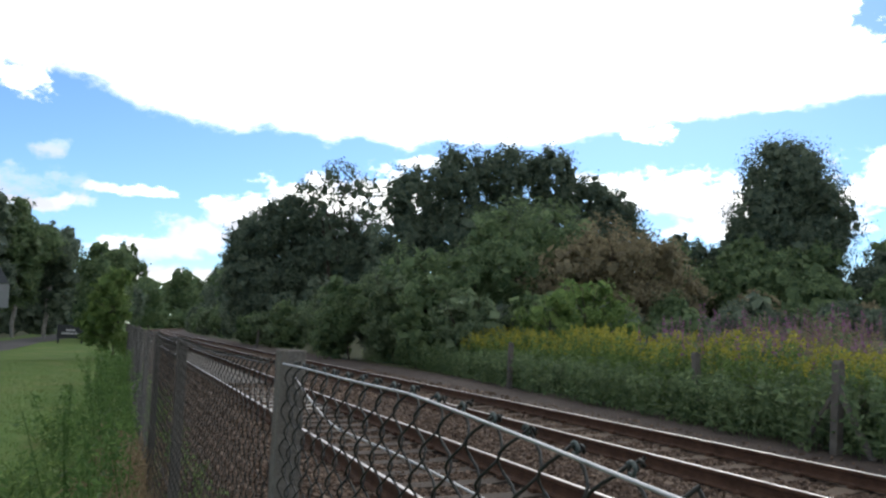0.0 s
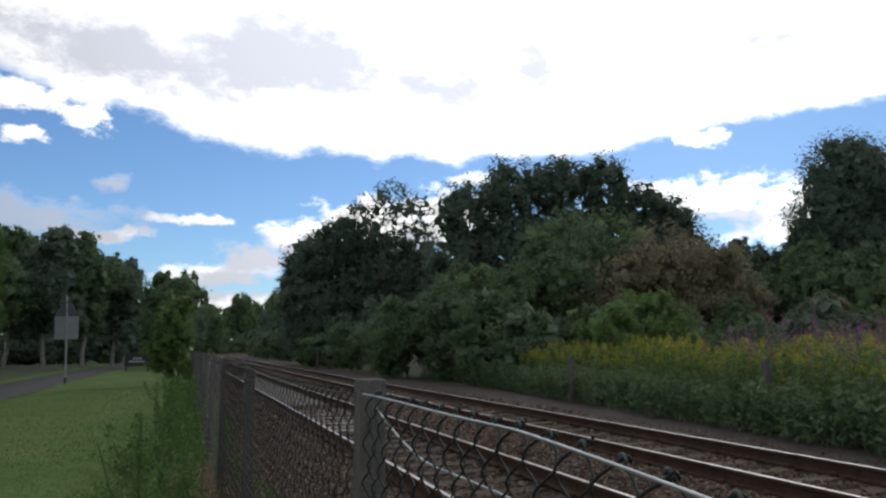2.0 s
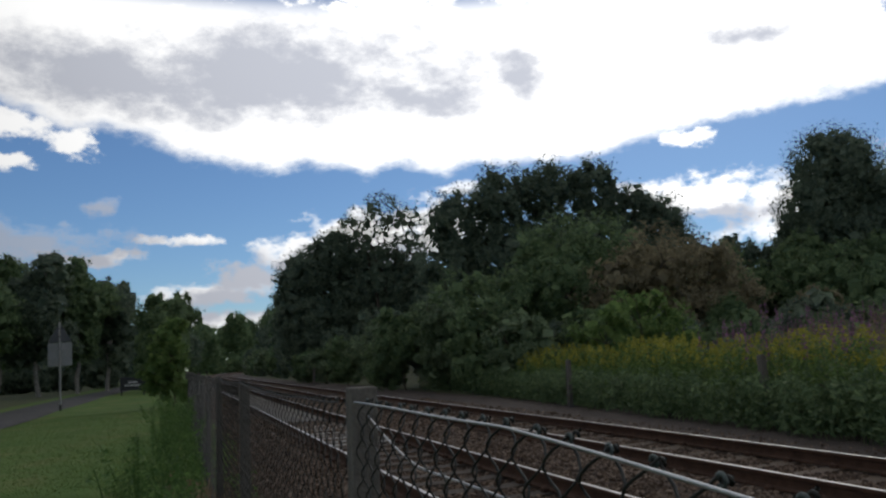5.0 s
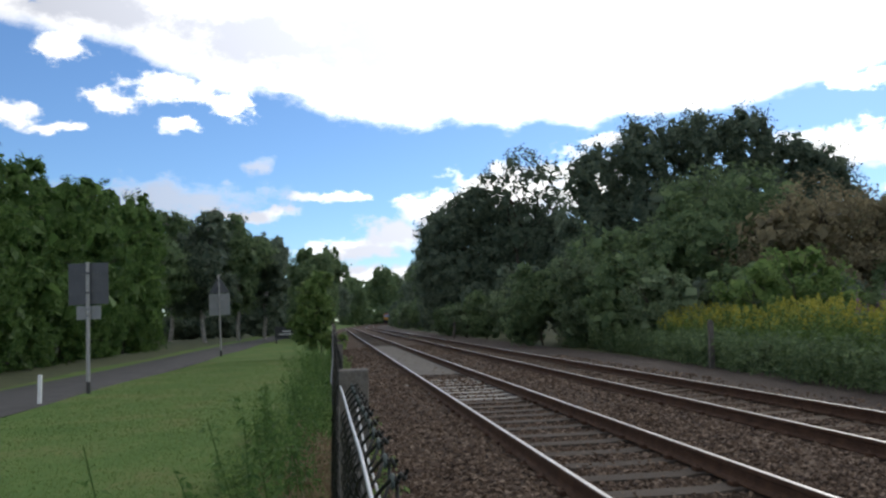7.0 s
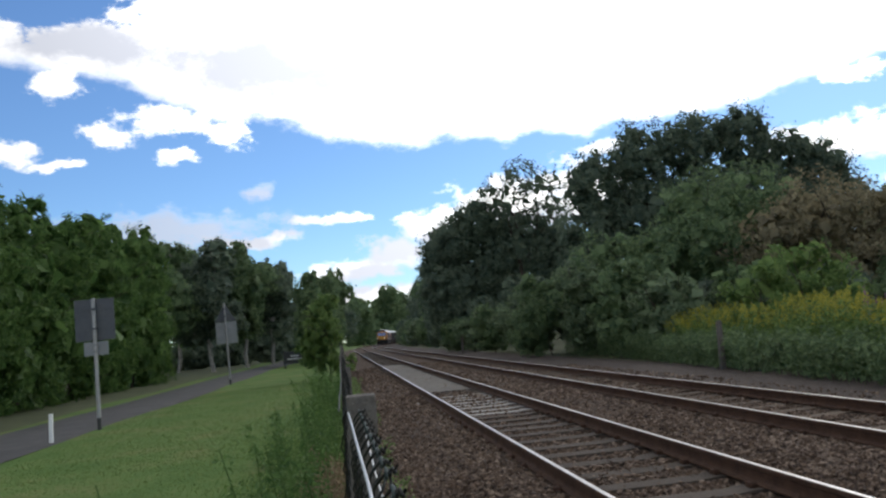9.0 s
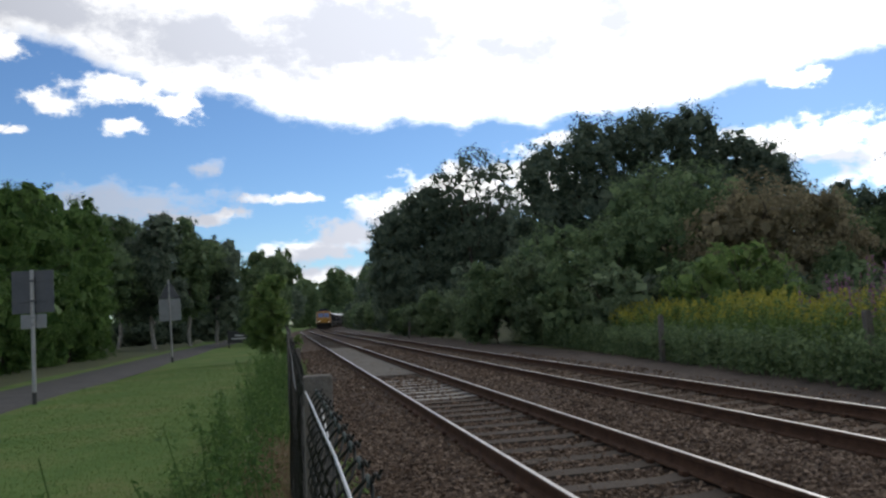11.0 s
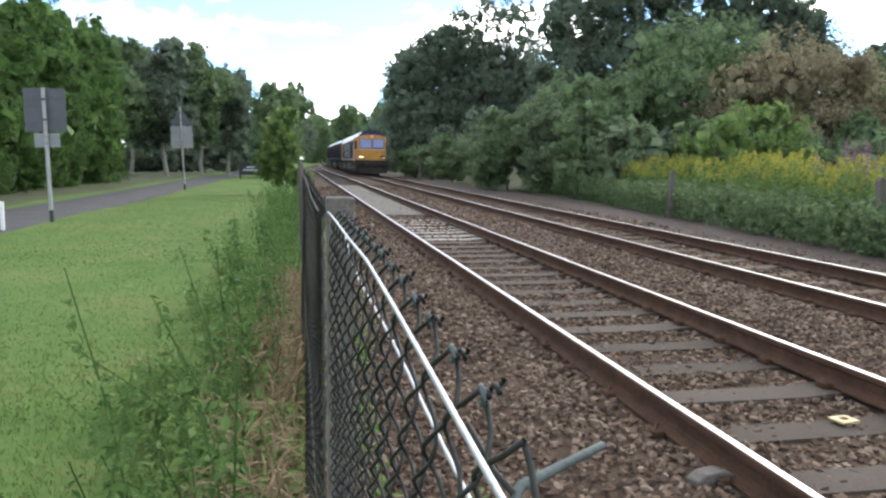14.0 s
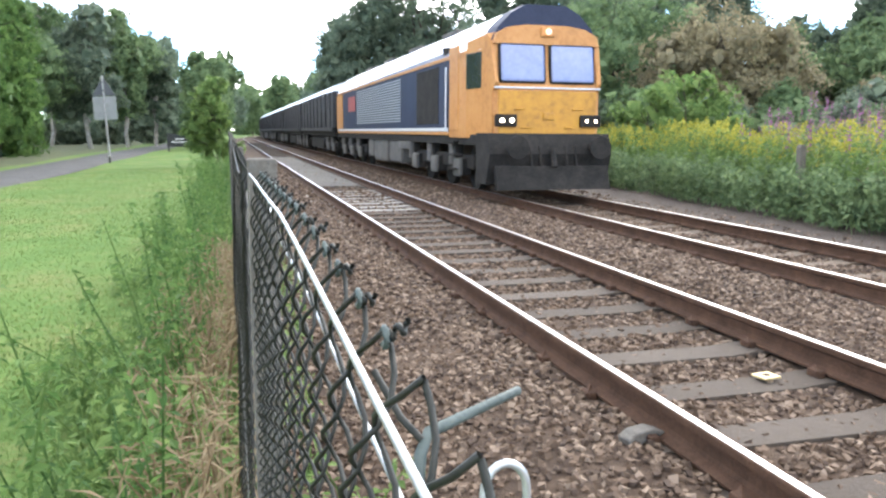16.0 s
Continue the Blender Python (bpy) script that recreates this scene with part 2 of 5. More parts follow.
M_GREENWIRE = mat("pale_green_coated_wire", (0.032, 0.044, 0.040), (0.093, 0.116, 0.107), scale=30, rough=0.6, spec=0.3)
M_ASPHALT = mat("lane_asphalt", (0.045, 0.045, 0.046), (0.085, 0.083, 0.08), scale=1.5, fine=60, rough=0.9, bump=0.5, spec=0.2)
M_KERB = mat("lane_edge_dirt", (0.06, 0.05, 0.035), (0.13, 0.11, 0.07), scale=3, rough=0.95, bump=0.6)
M_BARK = mat("bark", (0.035, 0.028, 0.02), (0.10, 0.08, 0.06), scale=6, rough=0.95, bump=0.8)
M_BIRCH = mat("birch_bark", (0.10, 0.09, 0.075), (0.42, 0.40, 0.36), scale=5, rough=0.9, bump=0.4)
M_DEEP = leaf_mat("dark_foliage", (0.069, 0.103, 0.075), (0.206, 0.256, 0.175), trans=0.5)
M_MID = leaf_mat("green_foliage", (0.080, 0.131, 0.065), (0.213, 0.288, 0.138), trans=0.5)
M_FRESH = leaf_mat("fresh_foliage", (0.077, 0.143, 0.044), (0.231, 0.319, 0.105), trans=0.5)
M_OLIVE = leaf_mat("brownish_foliage", (0.138, 0.125, 0.077), (0.338, 0.294, 0.181), trans=0.5)
M_HEDGE = leaf_mat("conifer_foliage", (0.036, 0.085, 0.023), (0.148, 0.238, 0.071), trans=0.5)
M_GREY = leaf_mat("greyish_bramble_foliage", (0.088, 0.131, 0.069), (0.237, 0.306, 0.175), trans=0.5)
M_GOLD = leaf_mat("goldenrod_flower", (0.20, 0.21, 0.035), (0.46, 0.42, 0.08))
M_PINK = leaf_mat("willowherb_flower", (0.16, 0.07, 0.12), (0.34, 0.18, 0.29))
M_DRY = leaf_mat("dry_stalk", (0.16, 0.11, 0.06), (0.32, 0.25, 0.15))
M_SIGN = mat("grey_sign_back", (0.045, 0.05, 0.058), (0.08, 0.085, 0.092), scale=3, rough=0.5)
M_SIGN2 = mat("pale_grey_sign_back", (0.17, 0.18, 0.18), (0.26, 0.27, 0.27), scale=3, rough=0.5)
M_POLE = mat("grey_painted_pole", (0.22, 0.22, 0.21), (0.36, 0.36, 0.35), scale=6, rough=0.5)
M_UNDERPAINT = mat("dark_foot_paint", (0.02, 0.02, 0.02), (0.05, 0.05, 0.048), scale=6, rough=0.6)
M_WHITE = mat("white_plastic_post", (0.62, 0.62, 0.60), (0.80, 0.80, 0.78), scale=6, rough=0.6)
M_BLACK = mat("black_board", (0.008, 0.009, 0.010), (0.02, 0.021, 0.023), scale=3, rough=0.5)
M_LETTER = mat("pale_lettering", (0.45, 0.46, 0.45), (0.6, 0.6, 0.6), scale=5, rough=0.6)


# ---- mesh helpers ----
def mesh_ob(name, verts, faces, material, parent=None, label="", smooth=False):
    me = bpy.data.meshes.new(name)
    me.from_pydata(verts.tolist() if hasattr(verts, "tolist") else verts, [], faces.tolist() if hasattr(faces, "tolist") else faces)
    me.materials.append(material)
    if smooth:
        me.polygons.foreach_set("use_smooth", [True] * len(me.polygons))
    ob = new(name, me)
    ob.parent = parent
    if label:
        tagged(ob, label)
    return ob


def part(name, bm, material, parent=None, label=""):
    me = bpy.data.meshes.new(name)
    bmesh.ops.recalc_face_normals(bm, faces=bm.faces)
    bm.to_mesh(me)
    bm.free()
    me.materials.append(material)
    ob = new(name, me)
    ob.parent = parent
    if label:
        tagged(ob, label)
    return ob


def box(bm, x0, x1, y0, y1, z0, z1, bevel=0.0):
    r = bmesh.ops.create_cube(bm, size=1, matrix=Matrix.LocRotScale(((x0 + x1) / 2, (y0 + y1) / 2, (z0 + z1) / 2), None, (x1 - x0, y1 - y0, z1 - z0)))
    if bevel:
        es = list({e for v in r["verts"] for e in v.link_edges})
        bmesh.ops.bevel(bm, geom=es, offset=bevel, segments=2, affect="EDGES", profile=0.6)
    return bm


def cyl(bm, p, q, r0, r1=None, n=10):
    p, q = Vector(p), Vector(q)
    d = q - p
    m = Matrix.Translation((p + q) / 2) @ d.to_track_quat("Z", "Y").to_matrix().to_4x4()
    bmesh.ops.create_cone(bm, cap_ends=True, segments=n, radius1=r0, radius2=r0 if r1 is None else r1, depth=d.length, matrix=m)
    return bm


def prism(bm, outline, y0, y1, axis="y"):
    """A solid from an outline in (x, z), drawn out along y (or (y, z) along x)."""
    def put(a, b, c):
        return bm.verts.new((a, c, b) if axis == "y" else (c, a, b))
    v0, v1 = [put(a, b, y0) for a, b in outline], [put(a, b, y1) for a, b in outline]
    n = len(outline)
    for i in range(n):
        bm.faces.new((v0[i], v0[(i + 1) % n], v1[(i + 1) % n], v1[i]))
    bm.faces.new(v0)
    bm.faces.new(v1[::-1])
    return bm


def tubes(paths, sides=4):
    """Vertices and faces of thin tubes: each path is (points n x 3, radii n)."""
    V, F, base = [], [], 0
    ang = np.arange(sides) * 2 * math.pi / sides
    for pts, rad in paths:
        pts = np.asarray(pts, float)
        n = len(pts)
        rad = np.broadcast_to(np.asarray(rad, float), (n,))
        tan = np.gradient(pts, axis=0)
        tan /= np.linalg.norm(tan, axis=1)[:, None] + 1e-9
        ref = np.where(np.abs(tan[:, 2:3]) > 0.9, np.array([[1.0, 0, 0]]), np.array([[0, 0, 1.0]]))
        u = np.cross(tan, ref)
        u /= np.linalg.norm(u, axis=1)[:, None] + 1e-9
        w = np.cross(tan, u)
        ring = pts[:, None] + rad[:, None, None] * (np.cos(ang)[None, :, None] * u[:, None] + np.sin(ang)[None, :, None] * w[:, None])
        V.append(ring.reshape(-1, 3))
        i, k = np.meshgrid(np.arange(n - 1), np.arange(sides), indexing="ij")
        a = base + i * sides + k
        b = base + i * sides + (k + 1) % sides
        F.append(np.stack([a, b, b + sides, a + sides], -1).reshape(-1, 4))
        base += n * sides
    return np.concatenate(V), np.concatenate(F)


def leaf_quads(rng, pts, size, out=None, lean=0.6, narrow=0.55):
    """Bent rhombic leaves at pts: random turns, leaning outwards along out."""
    n = len(pts)
    nrm = rng.normal(size=(n, 3))
    if out is not None:
        nrm = nrm * (1 - lean) + out * lean * 1.6
    nrm /= np.linalg.norm(nrm, axis=1)[:, None] + 1e-9
    ax = np.cross(nrm, rng.normal(size=(n, 3)))
    ax /= np.linalg.norm(ax, axis=1)[:, None] + 1e-9
    bx = np.cross(nrm, ax)
    s = (size * rng.uniform(0.6, 1.35, n))[:, None]
    V = np.stack([pts - ax * s * 0.5, pts + bx * s * narrow * 0.5 + nrm * s * 0.1, pts + ax * s * 0.5, pts - bx * s * narrow * 0.5 + nrm * s * 0.1], 1).reshape(-1, 3)
    return V, np.arange(n * 4).reshape(-1, 4)


def crown_points(rng, lobes, density, fill=0.25):
    """Points on clumpy, uneven shells of the lobes (x, y, z, rx, ry, rz)."""
    P, O = [], []
    for lx, ly, lz, rx, ry, rz in lobes:
        area = 4 * math.pi * ((rx * ry) ** 1.6 / 3 + (rx * rz) ** 1.6 / 3 + (ry * rz) ** 1.6 / 3) ** (1 / 1.6)
        n = int(area * density)
        clumps = max(14, int(area * 1.2))
        c = rng.normal(size=(clumps, 3))
        c /= np.linalg.norm(c, axis=1)[:, None]
        cr = rng.uniform(0.76, 1.08, clumps)
        k = rng.integers(0, clumps, n)
        d = c[k] * cr[k][:, None] + rng.normal(size=(n, 3)) * 0.105
        inner = rng.random(n) < fill
        d[inner] *= rng.uniform(0.45, 0.9, inner.sum())[:, None]
        P.append(np.array([lx, ly, lz]) + d * np.array([rx, ry, rz]))
        O.append(d / (np.linalg.norm(d, axis=1)[:, None] + 1e-9))
    return np.concatenate(P), np.concatenate(O)


def limb(p, q, r0, r1, rng, n=6, sway=0.08):
    p, q = np.array(p, float), np.array(q, float)
    t = np.linspace(0, 1, n)[:, None]
    pts = p + (q - p) * t
    L = np.linalg.norm(q - p)
    pts[1:-1] += rng.normal(size=(n - 2, 3)) * sway * L * 0.4
    pts[:, 2] += (np.sin(t[:, 0] * math.pi) * 0.05 * L)
    return pts, np.linspace(r0, r1, n)


def tree(name, label, base, lobes, leaf, density, material, seed, trunk=0.2, bark=None, group="", category="tree", fill=0.25, lean=0.55, trunks=1, narrow=0.55, twigs=0, thick=1.9, core=0.55, fine=1.5):
    rng = np.random.default_rng(seed)
    root = tagged(new(name), label, category, group)
    root.location = base
    rel = [(a - base[0], b - base[1], c - base[2], d, e, f) for a, b, c, d, e, f in lobes]
    P, O = crown_points(rng, rel, density * thick * fine, 0.12)
    P, O = P[P[:, 2] > 0.02], O[P[:, 2] > 0.02]
    V, F = leaf_quads(rng, P, leaf / fine ** 0.5, O, lean, narrow)
    if core:
        Q, U = crown_points(rng, [(a, b, c, d * 0.80, e * 0.80, f * 0.80) for a, b, c, d, e, f in rel], density * core, fill)
        Q, U = Q[Q[:, 2] > 0.02], U[Q[:, 2] > 0.02]
        V2, F2 = leaf_quads(rng, Q, leaf * 2.6, U, lean, 0.8)
        V, F = np.concatenate([V, V2]), np.concatenate([F, F2 + len(V)])
    mesh_ob("crown", V, F, material, root)
    top = max(r[2] for r in rel)
    paths = []
    for i in range(trunks):
        foot = (rng.normal() * 0.5 * (i > 0), rng.normal() * 0.5 * (i > 0), -0.15)
        mid = rel[i % len(rel)]
        paths.append(limb(foot, (mid[0] * 0.6, mid[1] * 0.6, top * 0.75), trunk, trunk * 0.45, rng, 8, 0.03))
    for r in rel:
        paths.append(limb((0, 0, min(top * 0.45, max(0.1, r[2] - r[5]))), (r[0], r[1], r[2] + r[5] * 0.6), trunk * 0.5, trunk * 0.12, rng))
        for _ in range(4 + twigs):
            d = rng.normal(size=3)
            d[2] = abs(d[2]) * 0.8
            d /= np.linalg.norm(d)
            paths.append(limb((r[0], r[1], r[2] - 0.2 * r[5]), (r[0] + d[0] * r[3], r[1] + d[1] * r[4], r[2] + d[2] * r[5]), trunk * 0.2, 0.012, rng))
    mesh_ob("trunk", *tubes(paths, 6), bark or M_BARK, root, smooth=True)
    return root


# ---- ground ----
def bend(y):
    """Sideways shift of the line, which curves beyond 110 m."""
    return 0.0006 * max(0.0, y - 110.0) ** 2


def edge_x(y):
    """Near edge of the plants beyond the far track."""
    return 9.15 + max(0.0, min(y, 34) - 9) * 0.11


def ground_z(x, y):
    u = x - bend(y)
    if u < 0.0:
        z = -0.30 + 0.03 * math.sin(x * 0.9) * math.sin(y * 0.35)
    elif u < 8.6:
        z = -0.55
    else:
        z = -0.30 + 1.9 * min(1, max(0, (u - 12.5) / 14)) ** 1.2
    return z


def ground():
    xs = sorted({-1500, -700, -300, -150, -80, -50, -30, *np.arange(-20, 0.01, 0.5).tolist(), 0.3, 8.5, *np.arange(8.7, 40, 1.3).tolist(), 60, 90, 150, 300, 700, 1500})
    ys = sorted({-1500, -400, -150, -60, -30, *np.arange(-14, 50, 1.0).tolist(), *np.arange(50, 450, 10).tolist(), 600, 900, 1500, 3000})
    V = [(x + bend(min(y, 440)) if 0 < x < 60 else x, y, ground_z(x + bend(min(y, 440)) if 0 < x < 60 else x, y)) for y in ys for x in xs]
    nx = len(xs)
    F = [(j * nx + i, j * nx + i + 1, (j + 1) * nx + i + 1, (j + 1) * nx + i) for j in range(len(ys) - 1) for i in range(nx - 1)]
    g = mesh_ob("ground", V, F, M_LAWN, smooth=True)
    g.data.materials.append(M_EARTH)
    for f in g.data.polygons:
        c = f.center
        if c.x - bend(min(c.y, 440)) > 0.2 or c.x < -9.2:
            f.material_index = 1
    return tagged(g, "mown green lawn and rough banks beside the railway", "ground", kind="structure")


BED = [(0.12, -0.33), (0.5, -0.27), (1.05, -0.225), (1.42, -0.168), (1.88, -0.166), (2.10, -0.205), (2.75, -0.208), (3.40, -0.205), (3.62, -0.166), (4.0, -0.140), (4.45, -0.10), (4.9, -0.14), (5.30, -0.185), (5.5, -0.20), (6.15, -0.195), (6.8, -0.20), (7.0, -0.185), (7.5, -0.21), (8.1, -0.27), (9.6, -0.26), (11.2, -0.275)]


def bed_z(u):
    return float(np.interp(u, [b[0] for b in BED], [b[1] for b in BED]))


LINE = [-40, -20, -10, 0, 10, 20, 30, 45, 60, 80, 100, *range(110, 460, 8)]


def ballast():
    V, F = [], []
    ys = [*range(-40, 0, 8), *np.arange(0, 30, 0.5).tolist(), *range(30, 110, 4), *range(110, 460, 8)]
    us = np.concatenate([np.linspace(BED[i][0], BED[i + 1][0], 4)[:-1] for i in range(len(BED) - 1)] + [[BED[-1][0]]])
    for y in ys:
        for u in us:
            V.append((u + bend(y), y, bed_z(u) + 0.018 * noise.noise((u * 2.1, y * 1.7, 0))))
    n = len(us)
    F = [(j * n + i, j * n + i + 1, (j + 1) * n + i + 1, (j + 1) * n + i) for j in range(len(ys) - 1) for i in range(n - 1)]
    b = mesh_ob("ballast_bed", V, F, M_BALLAST, smooth=True)
    b.data.materials.append(M_CESS)
    for f in b.data.polygons:
        if f.center.x - bend(f.center.y) > 7.7:
            f.material_index = 1
    tagged(b, "brown and grey crushed stone bed under two tracks", "ballast", kind="structure")


def stones():
    rng = np.random.default_rng(4)
    cube = np.array([(x, y, z) for z in (-1, 1) for y in (-1, 1) for x in (-1, 1)], float)
    faces = np.array([(0, 2, 3, 1), (4, 5, 7, 6), (0, 1, 5, 4), (2, 6, 7, 3), (0, 4, 6, 2), (1, 3, 7, 5)])
    P = []
    for y0, y1, u0, u1, dens in ((1.2, 5.5, 0.25, 5.3, 760), (1.2, 5.5, 5.3, 7.6, 300), (5.5, 9, 0.25, 7.7, 430), (9, 12, 0.25, 7.8, 300), (12, 20, 0.25, 7.8, 120), (20, 42, 0.3, 7.8, 36), (-2, 1.2, 0.3, 4.5, 60), (6, 30, 7.6, 9.0, 30)):
        n = int((y1 - y0) * (u1 - u0) * dens)
        P.append(np.stack([rng.uniform(u0, u1, n), rng.uniform(y0, y1, n)], 1))
    P = np.concatenate(P)
    # keep the sleeper tops mostly clear
    n = len(P)
    z = np.interp(P[:, 0], [b[0] for b in BED], [b[1] for b in BED])
    s = rng.uniform(0.010, 0.023, n) * np.interp(P[:, 1], [4, 8, 16, 17], [0.84, 1.0, 1.05, 1.5])
    far = (P[:, 0] > 5.2) & (P[:, 0] < 7.1)
    onsl = np.where(far, np.abs(((P[:, 1] + 3.1) / 0.7) % 1 - 0.5) > 0.31, np.abs(((P[:, 1] - 4.0) / 0.65) % 1 - 0.5) > 0.30) & (((P[:, 0] > 2.05) & (P[:, 0] < 3.46)) | ((P[:, 0] > 5.3) & (P[:, 0] < 7.2)))
    keep = ~onsl | (rng.random(n) < 0.2)
    onrail = np.min(np.abs(P[:, :1] - np.array([[2.0, 3.505, 5.388, 6.91]])), 1) < 0.085
    keep &= ~onrail
    P, z, s = P[keep], z[keep], s[keep]
    n = len(P)
    a, b, c = (rng.uniform(0, 2 * math.pi, n) for _ in range(3))
    V = cube[None] * (1 + rng.uniform(-0.6, 0.35, (n, 8, 3)))
    V *= np.stack([s * rng.uniform(0.8, 1.5, n), s, s * rng.uniform(0.6, 1.0, n)], 1)[:, None]
    ca, sa, cb, sb = np.cos(a), np.sin(a), np.cos(b * 0.22), np.sin(b * 0.22)
    x, y, w = V[..., 0], V[..., 1], V[..., 2]
    x, w = x * cb[:, None] - w * sb[:, None], x * sb[:, None] + w * cb[:, None]
    x, y = x * ca[:, None] - y * sa[:, None], x * sa[:, None] + y * ca[:, None]
    V = np.stack([x + P[:, :1], y + P[:, 1:], w + (z + s * 0.35)[:, None]], -1).reshape(-1, 3)
    F = (np.arange(n)[:, None, None] * 8 + faces[None]).reshape(-1, 4)
    tagged(mesh_ob("ballast_stones", V, F, M_STONE), "loose brown and grey angular ballast stones", "ballast", kind="stuff")


def sweep(outline, x, name, material, parent):
    V, F, n = [], [], len(outline)
    for y in LINE:
        V += [(x + bend(y) + a, y, b) for a, b in outline]
    for j in range(len(LINE) - 1):
        F += [(j * n + i, j * n + (i + 1) % n, (j + 1) * n + (i + 1) % n, (j + 1) * n + i) for i in range(n)]
    return mesh_ob(name, V, F, material, parent)


RAIL = [(-0.07, -0.16), (0.07, -0.16), (0.07, -0.148), (0.018, -0.13), (0.010, -0.11), (0.010, -0.052), (0.034, -0.038), (0.034, -0.012), (0.030, -0.003), (-0.030, -0.003), (-0.034, -0.012), (-0.034, -0.038), (-0.010, -0.052), (-0.010, -0.11), (-0.018, -0.13), (-0.07, -0.148)]
HEAD = [(-0.020, -0.0032), (0.020, -0.0032), (0.018, -0.001), (0.013, 0.0), (-0.013, 0.0), (-0.018, -0.001)]


def track(x0, x1, pitch, shift, material, label, wide):
    root = tagged(new("railway_track"), label, "railway track", "parallel tracks")
    for x in (x0, x1):
        r = sweep(RAIL, x, "rail", M_RUST, root)
        sweep(HEAD, x, "rail_head", M_POLISH, r)
    mid = (x0 + x1) / 2
    bm = bmesh.new()
    prism(bm, [(-1.24, -0.36), (1.24, -0.36), (1.24, -0.20), (1.20, -0.172), (0.62, -0.168), (0.45, -0.185), (-0.45, -0.185), (-0.62, -0.168), (-1.20, -0.172), (-1.24, -0.20)], -wide / 2, wide / 2)
    first = part("sleeper", bm, material, root)
    pale = None
    if wide == 0.25:
        pale = first.data.copy()
        pale.materials[0] = M_PALE
    bm = bmesh.new()
    box(bm, -0.03, 0.03, -0.05, 0.05, -0.172, -0.125, 0.012)
    cyl(bm, (-0.03, -0.04, -0.135), (0.03, 0.05, -0.12), 0.011, n=6)
    clip = part("rail_clip", bm, M_RUST, first)
    seats = [(x + d, 0, 0) for x in (x0 - mid, x1 - mid) for d in (-0.095, 0.095)]
    clip.location = seats[0]
    rng = random.Random(int(x0 * 10))
    for i in range(150):
        y = -3 + shift + i * pitch
        if i == 0:
            first.location = (mid, y, 0)
            continue
        o = new("sleeper", pale if pale and 14.3 < y < 19.6 else first.data)
        o.parent = root
        o.location = (mid + bend(y) + rng.uniform(-0.015, 0.015), y, rng.uniform(-0.008, 0.006))
        o.rotation_euler = (0, 0, rng.uniform(-0.008, 0.008))
        if 1.5 < y < 14:
            for p in seats:
                c = new("rail_clip", clip.data)
                c.parent, c.location = o, p
    return root


def infill():
    V, F = [], []
    ys = np.arange(20.5, 44, 0.5)
    xs = np.linspace(2.12, 3.39, 6)
    for y in ys:
        V += [(x, y, -0.162 + 0.006 * noise.noise((x * 3, y * 2, 4))) for x in xs]
    n = len(xs)
    F = [(j * n + i, j * n + i + 1, (j + 1) * n + i + 1, (j + 1) * n + i) for j in range(len(ys) - 1) for i in range(n - 1)]
    tagged(mesh_ob("stone_dust", V, F, M_DUST, smooth=True), "flat grey stone dust between the near rails", "ballast", kind="structure")
    bm = bmesh.new()
    box(bm, -0.065, 0.065, -0.055, 0.055, 0, 0.012, 0.003)
    p = part("marker_plate", bm, M_PLATE, None)
    p.matrix_world = pose(3.09, 4.06, -0.172, 0, 0, 8)
    tagged(p, "small pale yellow plate fixed on a sleeper", "plate")
    bm = bmesh.new()
    box(bm, -0.02, 0.02, -0.02, 0.02, 0.012, 0.016, 0.002)
    part("boss", bm, M_RUST, p)
    bm = bmesh.new()
    prism(bm, [(-0.14, -0.05), (0.13, -0.05), (0.15, 0.01), (0.05, 0.045), (-0.08, 0.04), (-0.15, 0.0)], -0.06, 0.06)
    bmesh.ops.bevel(bm, geom=list(bm.edges), offset=0.008, segments=1, affect="EDGES")
    bm.transform(Matrix.Scale(0.72, 4))
    c = part("concrete_chunk", bm, M_DUST, None)
    c.matrix_world = pose(1.86, 3.38, -0.135, 0, 0, 12)
    tagged(c, "broken pale concrete lump beside the rail", "rubble")


ground()
ballast()


def lane():
    pts = [(-30, -7.4), (0, -7.4), (15, -7.3), (22, -7.15), (30, -6.85), (40, -6.75), (58, -6.6), (84, -5.7), (130, -6.0), (200, -9.0)]
    ys = np.interp(np.linspace(0, 1, 90), np.linspace(0, 1, len(pts)), [p[0] for p in pts])
    V, F = [], []
    for y in ys:
        x = float(np.interp(y, [p[0] for p in pts], [p[1] for p in pts]))
        V += [(x - 1.32, y, -0.30), (x - 1.27, y, -0.272), (x, y, -0.255), (x + 1.27, y, -0.272), (x + 1.32, y, -0.30)]
    for j in range(len(ys) - 1):
        F += [(j * 5 + i, j * 5 + i + 1, j * 5 + i + 6, j * 5 + i + 5) for i in range(4)]
    tagged(mesh_ob("road", V, F, M_ASPHALT, smooth=True), "narrow grey asphalt lane along the lawn", "road", kind="structure")


FX = 0.052      # the fence's line


def top_z(y):
    """Height of the fence's top wire, which droops towards its broken end."""
    return 1.192 - 0.052 * np.maximum(0.0, 1.05 - y)


def wire_x(y):
    """The end bay stands off towards the track as it nears its broken end."""
    return 0.062 + 0.018 * (1.73 - y) / 1.18


